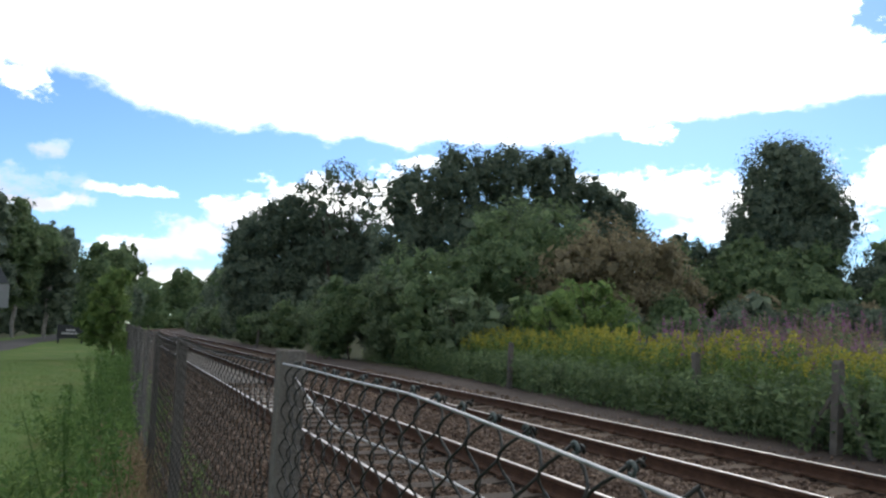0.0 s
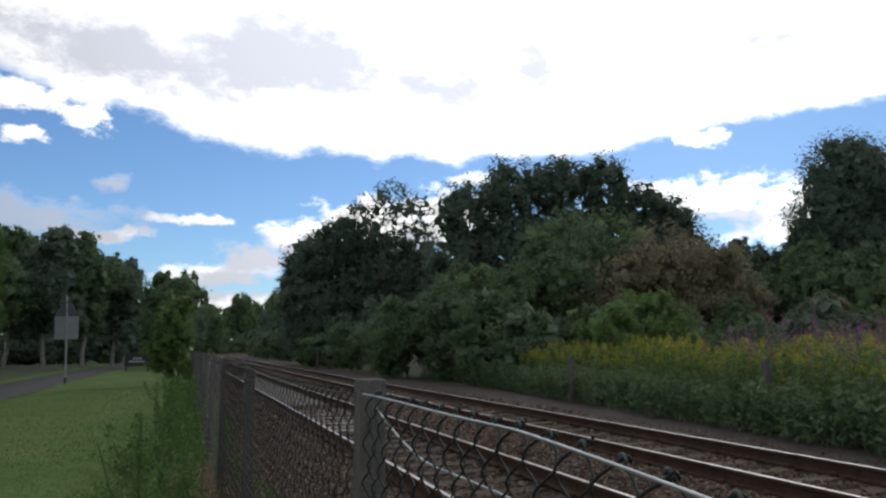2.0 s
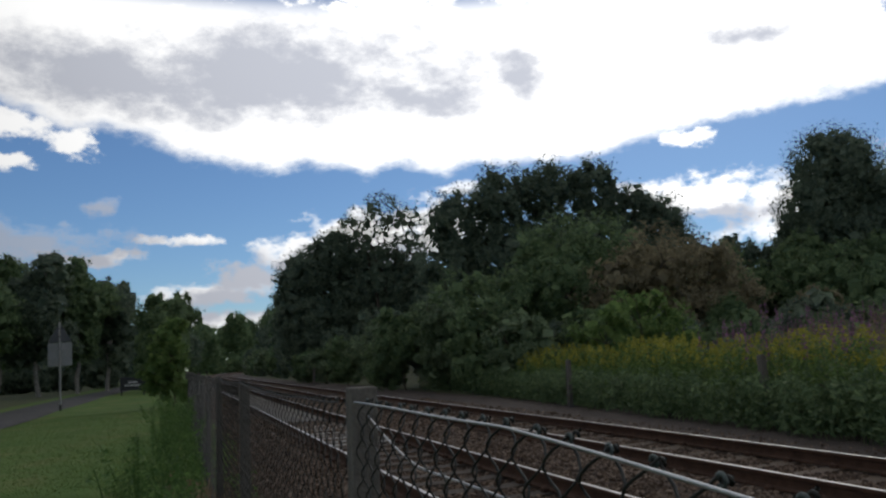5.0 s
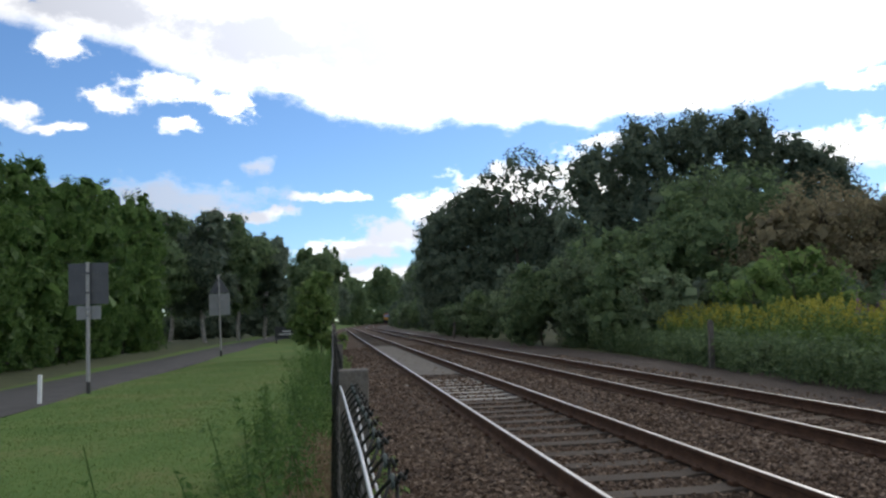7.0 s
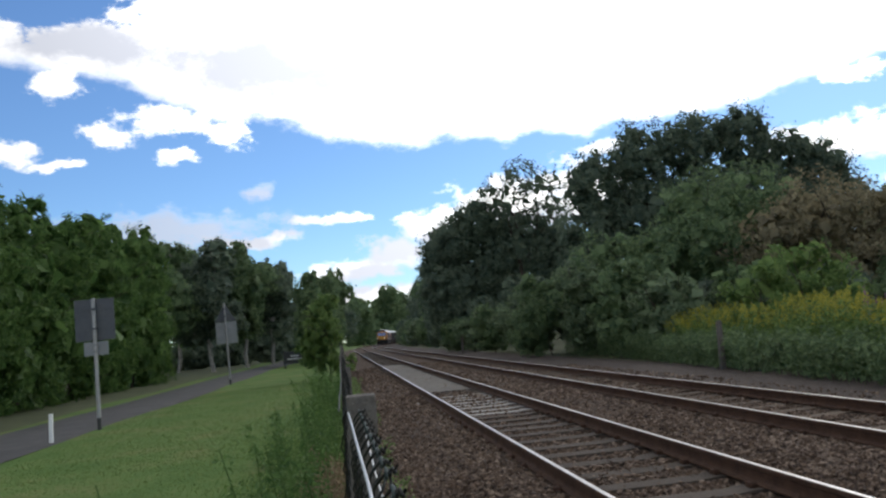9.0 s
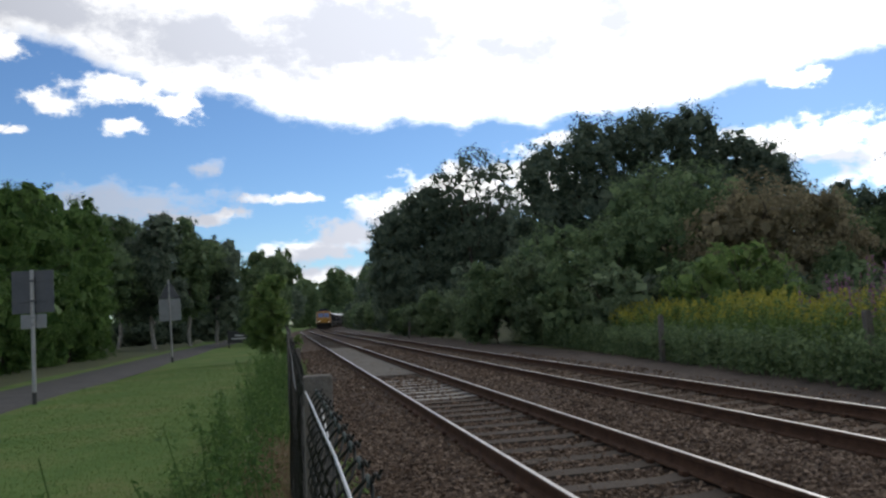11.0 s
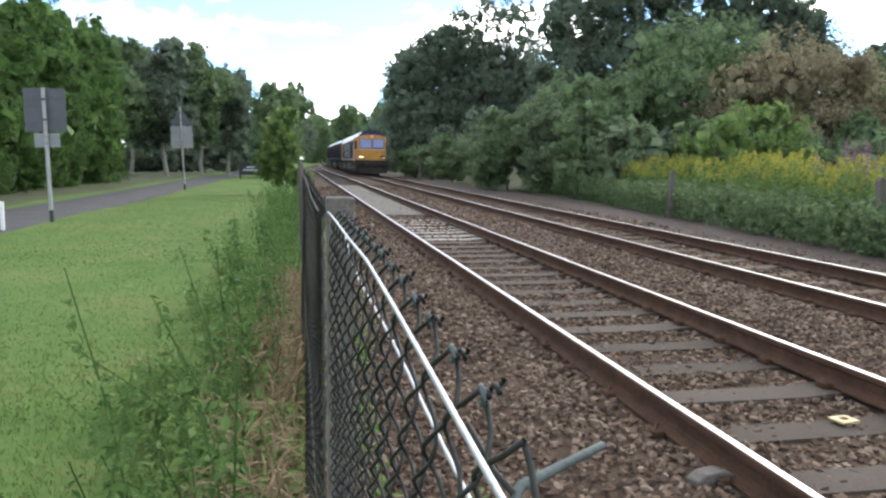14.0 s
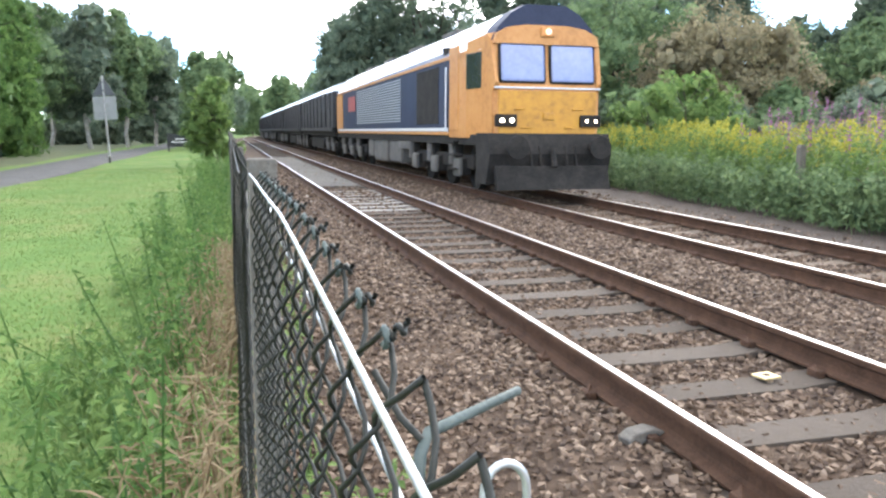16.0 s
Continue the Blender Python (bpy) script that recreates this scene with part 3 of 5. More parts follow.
def fence():
    root = tagged(new("chain_link_fence"), "dark chain-link fence on square concrete posts", "fence")
    bm = bmesh.new()
    box(bm, -0.026, 0.026, -0.026, 0.026, -0.45, 1.218, 0.004)
    first = part("post", bm, M_CONC, root)
    ys = [1.765 + 2.75 * i for i in range(18)]
    first.location = (0.086, ys[0], 0)
    rng = random.Random(3)
    for y in ys[1:]:
        o = new("post", first.data)
        o.parent = root
        o.location = (0.086, y, rng.uniform(-0.05, 0.01))
        o.rotation_euler = (rng.uniform(-0.015, 0.015), rng.uniform(-0.02, 0.01), 0)
    # woven mesh, bay by bay; its top leans over towards the track
    r = np.random.default_rng(8)
    bays = [(0.50, ys[0] - 0.035)] + list(zip(ys[:-1], ys[1:]))
    for k, (y0, y1) in enumerate(bays):
        cell, paths = (0.034, 0.044, 0.05)[k] if k < 3 else 0.074, []
        step = cell * (1.03 if k < 3 else 0.6)
        rows = int(1.46 / step)
        fx = FX
        j = np.arange(rows + 1)
        for i in range(int((y1 - y0) / cell)):
            yc = y0 + (i + 0.5) * cell
            u = (yc - y0) / (y1 - y0)
            sag = 0.02 * math.sin(math.pi * u) * (k > 0)
            zt = float(top_z(yc)) + 0.004 - sag
            fine = np.arange(0, rows + 0.01, 0.25 if k == 0 else (0.5 if k < 3 else 1.0))
            tri = np.abs((fine % 2) - 1) - 0.5
            zig = np.sign(tri) * (1 - (1 - np.abs(tri) * 2) ** 1.7) * 0.5 * cell * 1.06 * (-1) ** i
            z = zt - fine * step
            fx = wire_x(yc) + 0.006 if k == 0 else FX
            x = fx + 0.02 * (k > 0) * math.sin(math.pi * u) * np.sin(fine * 0.13 + k) + (0.0065 if k < 3 else 0.004) * np.sin(math.pi * fine) * (-1) ** i
            x += (0.014 if k == 0 else 0.010) * np.clip(1 - fine * step / 0.04, 0, 1)
            wig = 0.0015 * np.sin(fine * 1.9 + i * 2.1) + 0.002 * math.sin(i * 3.3)
            paths.append((np.stack([x, yc + zig + wig, z], 1), 0.0016))
        V, F = tubes(paths, 5 if k < 2 else 3)
        mesh_ob("mesh_panel", V, F, M_DARKWIRE, root, smooth=k < 2)
        # twisted ends above the top wire, pointing over the track
        if k < 4:
            pitch = cell * 2 if k < 3 else 0.1
            for i in range(int((y1 - y0) / pitch)):
                y = y0 + (i + 0.5) * pitch + r.normal() * 0.004
                zt = float(top_z(y)) - 0.018 * math.sin(math.pi * (y - y0) / (y1 - y0)) * (k > 0)
                fx = wire_x(y) + 0.010 if k == 0 else FX
                if y < 0.64:
                    continue
                a = np.linspace(0, 4.4 * math.pi, 15)
                g = np.linspace(0, 1, 15)
                q, up, aside = r.uniform(0.85, 1.2), r.uniform(-0.002, 0.006), r.uniform(-0.005, 0.005)
                pts = np.stack([fx + 0.008 + g * 0.010 * q, y + np.cos(a) * 0.0026 + aside * g, zt + 0.001 + np.sin(a) * 0.0026 + up * g], 1)
                knuckle = mesh_ob("knuckle", *tubes([(pts, 0.0017)], 6 if k == 0 else 4), M_DARKWIRE, root, smooth=True)
                if k == 0:
                    b = np.linspace(0, 1.7 * math.pi, 9)
                    ring = np.stack([np.full(9, fx + 0.008), y + np.cos(b) * 0.0045, zt + 0.001 + np.sin(b) * 0.0045], 1)
                    mesh_ob("coating", *tubes([(ring, 0.0017)], 6), M_GREENWIRE, knuckle, "faded pale green coating", smooth=True)
    # line wires
    y = np.arange(0.40, 1.735, 0.04)
    mesh_ob("line_wire", *tubes([(np.stack([wire_x(y), y, top_z(y) + 0.001 * np.sin(y * 9)], 1), 0.0017)], 7), M_WIRE, root, "galvanised straining wire", smooth=True)
    slack = np.stack([0.100 - 0.012 * np.clip((y - 1.42) / 0.31, 0, 1), y, 1.104 + 0.066 * np.clip((y - 1.42) / 0.31, 0, 1) ** 1.4 + 0.003 * np.sin(y * 7)], 1)
    mesh_ob("line_wire", *tubes([(slack, 0.0016)], 7), M_WIRE, root, "slack galvanised wire behind the mesh", smooth=True)
    for dz, wob in ((0.0, 0.018), (-0.75, 0.02)):
        y = np.arange(1.80, ys[-1], 0.05)
        sag = -wob * np.abs(np.sin(math.pi * (y - ys[0]) / 2.75))
        pts = np.stack([FX - 0.004 + 0.002 * np.sin(y * 2.3), y, top_z(y) + dz + sag + 0.002 * np.sin(y * 9)], 1)
        mesh_ob("line_wire", *tubes([(pts, 0.0017)], 6), M_DARKWIRE, root, "dark straining wire", smooth=True)
    # broken end of the top strand: a stiff bent stub and a loose loop
    b = np.array([0.115, 0.667, 1.121])
    stub = b + np.array([[-0.012, -0.05, -0.16], [-0.010, -0.035, -0.05], [-0.002, -0.004, -0.008], [0.004, 0.004, 0.0], [0.073, 0.060, -0.003]])
    mesh_ob("bent_stub", *tubes([(stub, [0.0028, 0.0028, 0.0032, 0.0030, 0.0027])], 8), M_GREENWIRE, root, "bent stub of thick coated wire", smooth=True)
    arm = b + np.array([[0.0, 0.0, -0.002], [-0.008, 0.012, 0.006], [-0.016, 0.040, 0.022]])
    mesh_ob("bent_stub", *tubes([(arm, 0.0019)], 7), M_DARKWIRE, root, "bent stub of thick coated wire", smooth=True)
    q = np.linspace(0, math.pi, 11)
    arch = np.stack([0.141 - 0.010 * np.cos(q), np.full(11, 0.62), 1.112 + 0.013 * np.sin(q)], 1)
    loop = np.concatenate([[[0.129, 0.60, 1.00]], arch, [[0.156, 0.62, 1.00]]])
    mesh_ob("loose_loop", *tubes([(loop, 0.0020)], 8), M_WIRE, root, "loose pale wire loop", smooth=True)
    return root


def sign(name, label, x, y, top, tilt, plates):
    root = tagged(new(name), label, "road sign", "lane signs")
    root.location = (x, y, -0.30)
    root.rotation_euler = (0, radians(tilt), 0)
    bm = bmesh.new()
    cyl(bm, (0, 0, -0.3), (0, 0, top), 0.045, n=14)
    cyl(bm, (0, 0, top), (0, 0, top + 0.02), 0.05, n=14)
    part("pole", bm, M_POLE, root)
    bm = bmesh.new()
    cyl(bm, (0, 0, -0.05), (0, 0, 0.30), 0.049, n=14)
    part("foot_band", bm, M_UNDERPAINT, root, "dark painted foot of the pole")
    for kind, z0, z1, w, m in plates:
        bm = bmesh.new()
        if kind == "tri":
            prism(bm, [(-w / 2, z0), (w / 2, z0), (0.04, z1), (-0.04, z1)], 0.06, 0.075)
        else:
            box(bm, -w / 2, w / 2, 0.06, 0.075, z0, z1)
        p = part("plate", bm, m, root)
        h = z1 - z0
        for f in (0.28, 0.75):
            bm = bmesh.new()
            ww = w * (1 - f) * 0.8 if kind == "tri" else w * 0.96
            box(bm, -ww / 2, ww / 2, 0.046, 0.062, z0 + h * f - 0.02, z0 + h * f + 0.02)
            box(bm, -0.06, 0.06, -0.05, 0.050, z0 + h * f - 0.025, z0 + h * f + 0.025)
            part("rail_bracket", bm, m, p)
    return root


def marker_post(x, y):
    root = tagged(new("marker_post"), "short white square marker post in the grass", "post", "marker posts")
    root.location = (x, y, -0.30)
    bm = bmesh.new()
    box(bm, -0.035, 0.035, -0.035, 0.035, -0.2, 0.60, 0.008)
    part("shaft", bm, M_WHITE, root)
    bm = bmesh.new()
    box(bm, -0.038, 0.038, -0.038, 0.038, 0.60, 0.625, 0.01)
    part("cap", bm, M_WHITE, root)


def board(x, y):
    root = tagged(new("notice_board"), "low black notice board with pale lettering on posts", "notice board")
    root.location = (x, y, -0.30)
    bm = bmesh.new()
    box(bm, -0.85, 0.85, -0.02, 0.02, 0.35, 1.28, 0.008)
    p = part("panel", bm, M_BLACK, root)
    bm = bmesh.new()
    for a, b, z in ((-0.3, 0.3, 0.86), (-0.55, 0.55, 0.64)):
        k = a
        while k < b:
            w = 0.07 + 0.05 * ((k * 37) % 1)
            box(bm, k, min(b, k + w), -0.028, -0.018, z, z + 0.12)
            k += w + 0.03
    part("lettering", bm, M_LETTER, p, "unreadable pale lettering")
    for s in (-0.75, 0.75):
        bm = bmesh.new()
        box(bm, s - 0.05, s + 0.05, 0.02, 0.12, -0.3, 1.32, 0.01)
        part("post", bm, M_BLACK, root)


def old_post(x, y, lean, struts=False):
    root = tagged(new("fence_post"), "old concrete fence post among weeds", "fence post", "posts of the old lineside fence")
    root.location = (x, y, -0.30)
    root.rotation_euler = (radians(lean), radians(lean * 0.7), 0)
    bm = bmesh.new()
    prism(bm, [(-0.07, -0.3), (0.07, -0.3), (0.06, 1.32), (0.03, 1.38), (-0.03, 1.38), (-0.06, 1.32)], -0.06, 0.06)
    part("shaft", bm, M_CONC, root)
    if struts:
        for s in (-1, 1):
            bm = bmesh.new()
            cyl(bm, (0, s * 0.75, -0.2), (0, s * 0.05, 0.9), 0.05, n=6)
            part("strut", bm, M_CONC, root)


# ---- vegetation ----
def tall_plants(name, label, category, spots, height, seed, leafmat, topmat, leaf=0.11, leaves=26, top=26, toplen=0.22, topsize=0.05, spread=0.10, spire=False, sway=0.12, narrow=0.45):
    """A patch of upright plants: stalks, leaves along them, flower heads on top."""
    rng = np.random.default_rng(seed)
    n = len(spots)
    root = tagged(new(name), label, category, kind="stuff")
    h = height * rng.uniform(0.75, 1.12, n) * np.array([1.0 + 0.24 * noise.noise((x * 0.55, y * 0.4, seed)) for x, y, _ in spots])
    lean = rng.normal(size=(n, 2)) * sway - np.array([sway - 0.12, 0])
    paths = []
    for (x, y, z), hh, l in zip(spots, h, lean):
        paths.append((np.array([[x, y, z - 0.05], [x + l[0] * 0.4, y + l[1] * 0.4, z + hh * 0.5], [x + l[0], y + l[1], z + hh]]), [0.007, 0.005, 0.003]))
    mesh_ob("stalks", *tubes(paths, 3), leafmat, root)
    S = np.repeat(np.array(spots), leaves, 0)
    f = rng.uniform(0.08, 0.97, n * leaves)
    H, Ln = np.repeat(h, leaves), np.repeat(lean, leaves, 0)
    a = rng.uniform(0, 2 * math.pi, n * leaves)
    rad = spread * (1.15 - 0.55 * f) * rng.uniform(0.4, 1.3, n * leaves)
    P = S + np.stack([Ln[:, 0] * f + np.cos(a) * rad, Ln[:, 1] * f + np.sin(a) * rad, H * f], 1)
    out = np.stack([np.cos(a) * 0.4, np.sin(a) * 0.4, np.ones_like(a)], 1)
    mesh_ob("leaves", *leaf_quads(rng, P, leaf, out, 0.45, narrow), leafmat, root)
    if topmat:
        pick = rng.random(n) < 0.8
        S, H, Ln = np.array(spots)[pick], h[pick], lean[pick]
        m = len(S)
        S, H, Ln = np.repeat(S, top, 0), np.repeat(H, top), np.repeat(Ln, top, 0)
        f = rng.random(m * top)
        a = rng.uniform(0, 2 * math.pi, m * top)
        rad = (0.035 if spire else 0.10) * (1.05 - f) * rng.uniform(0.3, 1.2, m * top) + 0.008
        P = S + np.stack([Ln[:, 0] + np.cos(a) * rad, Ln[:, 1] + np.sin(a) * rad, H - toplen * 0.35 + f * toplen], 1)
        mesh_ob("flowers", *leaf_quads(rng, P, topsize, None, 0, 0.6), topmat, root)
    return root


def scatter(rng, n, fx, y0, y1):
    S = []
    for _ in range(n):
        y = rng.uniform(y0, y1)
        a, b = fx(y)
        x = rng.uniform(a, b)
        S.append((x, y, max(ground_z(x, y), -0.3)))
    return S


def lawn_blades():
    rng = np.random.default_rng(12)
    n = 110000
    y = 1.2 * np.exp(rng.random(n) * math.log(34 / 1.2))
    x = -0.05 - rng.random(n) ** 1.25 * np.minimum(6.2, 0.9 + 0.62 * y) * rng.uniform(0.85, 1.0, n)
    P = np.stack([x, y, np.full(n, -0.30)], 1)
    P[:, 2] += 0.03 * np.sin(P[:, 0] * 0.9) * np.sin(P[:, 1] * 0.35)
    n = len(P)
    h = rng.uniform(0.015, 0.042, n) * np.interp(P[:, 1], [4, 12], [1.0, 0.6])
    a = rng.uniform(0, 2 * math.pi, n)
    w = np.where(P[:, 1] > 5, 0.005, 0.003) * np.where(P[:, 1] > 12, 1.8, 1)
    side = np.stack([np.cos(a) * w, np.sin(a) * w, np.zeros(n)], 1)
    tip = np.stack([np.sin(a), -np.cos(a), np.zeros(n)], 1) * (h * rng.uniform(0.2, 1.1, n))[:, None]
    tip[:, 2] = h
    V = np.stack([P - side, P + side, P + tip], 1).reshape(-1, 3)
    tagged(mesh_ob("lawn_grass", V, np.arange(n * 3).reshape(-1, 3), M_BLADE), "short mown green grass blades", "grass", kind="stuff")


def lobes_from(rng, cx, cy, z0, z1, r, n, flat=0.8):
    out = []
    for i in range(n):
        f = (i + 0.5) / n
        rr = r * (0.55 + 0.55 * math.sin(math.pi * min(1, 0.15 + f * 0.85)))
        a = rng.uniform(0, 6.28)
        d = r * rng.uniform(0.15, 0.55)
        out.append((cx + math.cos(a) * d, cy + math.sin(a) * d, z0 + (z1 - z0) * (0.15 + 0.72 * f), rr * 0.62, rr * 0.62, rr * 0.62 * flat))
    return out


def vegetation():
    rng = random.Random(21)
    # clipped-looking tall conifers beside the lane
    for i in range(13):
        y = 21.5 + i * 2.75
        x = -12.6 + rng.uniform(-0.35, 0.35)
        h = 7.95 + rng.uniform(-0.3, 0.4) + 0.085 * max(0.0, y - 31)
        L = [(x + rng.uniform(-0.3, 0.3), y + rng.uniform(-0.3, 0.3), -0.3 + h * f, 1.75 * w, 1.75 * w, h * 0.15) for f, w in ((0.10, 0.9), (0.24, 1.05), (0.38, 1.1), (0.52, 1.05), (0.66, 0.98), (0.79, 0.82), (0.90, 0.55))]
        tree("conifer_tree", "tall dense green conifer in a hedge row", (x, y, -0.3), L, 0.26, 22, M_HEDGE, 100 + i, 0.16, group="conifers along the lane", category="conifer", fill=0.2, narrow=0.35, thick=1.35, core=0.45, fine=1.15)
    # wood behind the conifers
    for i, (x, y, h, r) in enumerate(((-14.5, 66, 11.6, 3.4), (-11.0, 70, 12.2, 3.4), (-8.6, 74, 12.4, 3.2), (-6.6, 78, 11.2, 2.8), (-16, 80, 14, 3.4), (-8.0, 95, 12.8, 3.2), (-19, 70, 13, 3.4))):
        L = lobes_from(rng, x, y, 1.2, h, r, 9)
        tree("birch_tree", "tall leafy birch with pale trunk at a wood's edge", (x, y, -0.3), L, 0.34, 9, M_DEEP if i % 2 else M_MID, 140 + i, 0.2, M_BIRCH, "trees of the small wood", fill=0.3, fine=1.15)
    for i in range(9):
        x, y = -20 + i * 1.55 + rng.uniform(-0.4, 0.4), 82 + i * 1.6 + rng.uniform(-2, 2)
        tree("understorey_bush", "dark shaded bush under the trees", (x, y, -0.3), lobes_from(rng, x, y, -0.3, 2.2 + rng.uniform(-0.5, 0.8), 1.8, 5), 0.34, 7, M_DEEP, 150 + i, 0.05, category="bush", group="undergrowth of the small wood")
    # trees by the fence
    tree("field_tree", "green broadleaf tree overhanging the fence line", (-2.6, 68, -0.3), lobes_from(rng, -1.9, 68, 0.0, 8.4, 2.9, 9), 0.30, 10, M_MID, 160, 0.16)
    tree("field_tree", "green broadleaf tree far along the fence line", (-3.2, 88, -0.3), lobes_from(rng, -1.2, 88, 0.3, 10.4, 3.2, 9), 0.34, 9, M_MID, 161, 0.18)
    tree("young_tree", "young light green self-sown tree at the fence", (-0.55, 36, -0.3), lobes_from(rng, -0.45, 36, -0.5, 4.0, 1.35, 9), 0.15, 34, M_FRESH, 162, 0.05)
    # far wood closing the line
    for i in range(12):
        x, y = -38 + i * 11.5 + rng.uniform(-2, 2), 330 + rng.uniform(-15, 25)
        tree("distant_tree", "distant hazy green broadleaf tree", (x, y, -0.3), lobes_from(rng, x, y, 0, 23 + rng.uniform(-3, 4), 9.0, 9), 1.3, 0.5, M_MID, 170 + i, 0.4, group="distant trees", fine=1.0)
    for i, (x, y, h, r) in enumerate(((-4.5, 112, 10, 3.4), (-5, 135, 11, 3.8), (-5, 165, 13, 4.4), (-2, 200, 15, 5), (16.5, 118, 10, 3.6), (17.5, 140, 13, 4.4), (20, 165, 15, 5), (27, 205, 18, 6), (38, 250, 20, 7), (8, 262, 17, 5.5), (0, 240, 16, 5.5))):
        tree("lineside_tree", "dark green lineside broadleaf tree", (x, y, -0.3), lobes_from(rng, x, y, 0, h, r, 7), 0.55, 3.2, M_MID if i % 2 else M_DEEP, 190 + i, 0.25, group="lineside trees", fine=1.0)
    # big trees beyond the far track
    T1 = [(11.6, 76, 5.6, 3.4, 3.2, 3.0), (10.9, 76, 9.4, 2.2, 2.2, 1.8), (12.2, 77, 10.2, 3.4, 3.2, 2.6), (15.5, 77, 7.0, 4.0, 3.5, 4.0), (14.6, 76, 12.4, 3.0, 3.0, 2.2), (9.9, 76, 7.6, 1.7, 1.7, 1.1), (19.0, 76, 9.0, 4.2, 3.5, 4.2), (22.5, 75, 7.5, 3.6, 3.2, 4.2), (12.0, 76, 3.0, 3.2, 3.0, 2.6), (17.5, 76, 3.2, 4.0, 3.0, 3.0)]
    tree("large_tree", "large dark green tree beyond the tracks", (15.0, 76, -0.1), T1, 0.33, 11, M_DEEP, 210, 0.36, thick=2.2, core=0.95)
    T1b = [(16.2, 74, 14.6, 1.9, 1.6, 2.0), (19.0, 74, 16.2, 2.0, 1.8, 2.0), (21.8, 74, 15.0, 2.0, 1.8, 2.2), (18.0, 74, 12.8, 2.4, 2.0, 1.8), (22.0, 74, 12.2, 2.0, 2.0, 1.8)]
    tree("airy_tree", "airy tree with thin bare twigs and sparse leaves", (19.2, 74, 0), T1b, 0.36, 6.5, M_DEEP, 211, 0.24, fill=0.5, twigs=4, thick=1.8, core=0.12, fine=1.5)
    T2 = [(18.3, 51, 10.8, 2.2, 2.0, 2.5), (18.0, 51, 7.0, 2.6, 2.2, 3.0), (22.0, 51, 12.4, 2.6, 2.3, 2.8), (21.8, 51, 8.0, 3.2, 2.6, 3.2), (25.8, 51, 13.4, 2.3, 2.2, 2.4), (25.6, 51, 9.0, 3.0, 2.6, 3.2)]
    tree("large_tree", "tall dark leafy tree in the lineside wood", (22.0, 51, 0.6), T2, 0.27, 14, M_DEEP, 212, 0.34, trunks=2, thick=2.1, core=0.95)
    T2b = [(29.6, 51, 13.4, 2.2, 2.0, 2.6), (29.8, 51, 9.6, 3.0, 2.6, 3.0), (33.0, 51, 11.8, 2.2, 2.0, 2.2), (35.6, 51, 11.0, 2.2, 2.0, 2.3), (33.5, 51, 8.0, 3.4, 2.6, 3.0), (37.2, 51, 8.4, 2.0, 2.0, 2.4), (26.5, 50, 5.0, 4.0, 2.6, 3.0), (33.0, 50, 5.0, 4.0, 2.6, 3.0)]
    tree("large_tree", "tall dark leafy tree in the lineside wood", (31.0, 51, 1.2), T2b, 0.27, 14, M_DEEP, 213, 0.34, trunks=2, thick=2.1, core=0.95)
    T3 = [(21.8, 32, 5.2, 2.3, 2.0, 2.0), (24.4, 32, 4.4, 2.2, 2.0, 2.4), (19.6, 32, 4.0, 2.0, 1.8, 1.8), (26.3, 32, 3.2, 1.6, 1.6, 1.8), (23.0, 31.5, 2.6, 2.8, 2.0, 1.8)]
    tree("bushy_tree", "low spreading tree with brownish olive foliage", (22.6, 32, 1.2), T3, 0.22, 16, M_OLIVE, 214, 0.16, twigs=4)
    T3c = [(17.6, 34, 4.2, 2.2, 2.0, 2.0), (18.4, 36, 6.2, 2.2, 2.0, 2.2), (15.6, 35, 3.4, 2.0, 2.0, 2.2), (21.8, 37, 6.5, 2.4, 2.0, 2.4), (14.0, 38, 3.4, 2.2, 2.0, 2.6)]
    tree("bushy_tree", "rounded green scrub tree on the bank", (17.6, 35.5, 0.6), T3c, 0.24, 14, M_MID, 215, 0.14)
    T3b = [(14.6, 23, 2.3, 1.3, 1.2, 1.15), (13.3, 23, 1.7, 1.1, 1.0, 1.0), (15.9, 23, 1.7, 1.1, 1.0, 1.1)]
    tree("bush", "rounded light green bush above the goldenrod", (14.6, 23, 0.0), T3b, 0.16, 26, M_FRESH, 216, 0.06, category="bush")
    T4 = [(42.3, 40, 12.6, 3.4, 3.0, 3.2), (40.2, 40, 9.6, 2.6, 2.6, 2.6), (44.8, 40, 10.2, 3.2, 3.0, 3.2), (42.4, 40, 7.6, 4.4, 3.2, 2.6)]
    tree("large_tree", "dense round-headed dark tree standing clear", (42.4, 40, 1.6), T4, 0.25, 20, M_DEEP, 217, 0.34, fine=2.0, core=1.0)
    for i, (x, y, h, r) in enumerate(((37.0, 44, 9.6, 3.4), (41, 38, 8.6, 3.4), (33.5, 41, 8.6, 3.0), (46, 35, 8.4, 3.4), (30.0, 37, 6.4, 2.6), (36, 33, 6.2, 2.8), (49, 30, 8.0, 3.6), (41, 30, 6.0, 2.8), (52, 38, 10, 3.6), (46, 42, 9.5, 3.4), (37.6, 40, 9.2, 2.8), (36, 36, 7.6, 2.6), (41.0, 43, 10, 3.0))):
        tree("scrub_tree", "dark green scrub tree on the bank", (x, y, 1.4), lobes_from(rng, x, y, 1.2, h, r, 6), 0.27, 12, M_MID if i % 3 else M_DEEP, 220 + i, 0.12, group="scrub on the bank", fine=1.1)
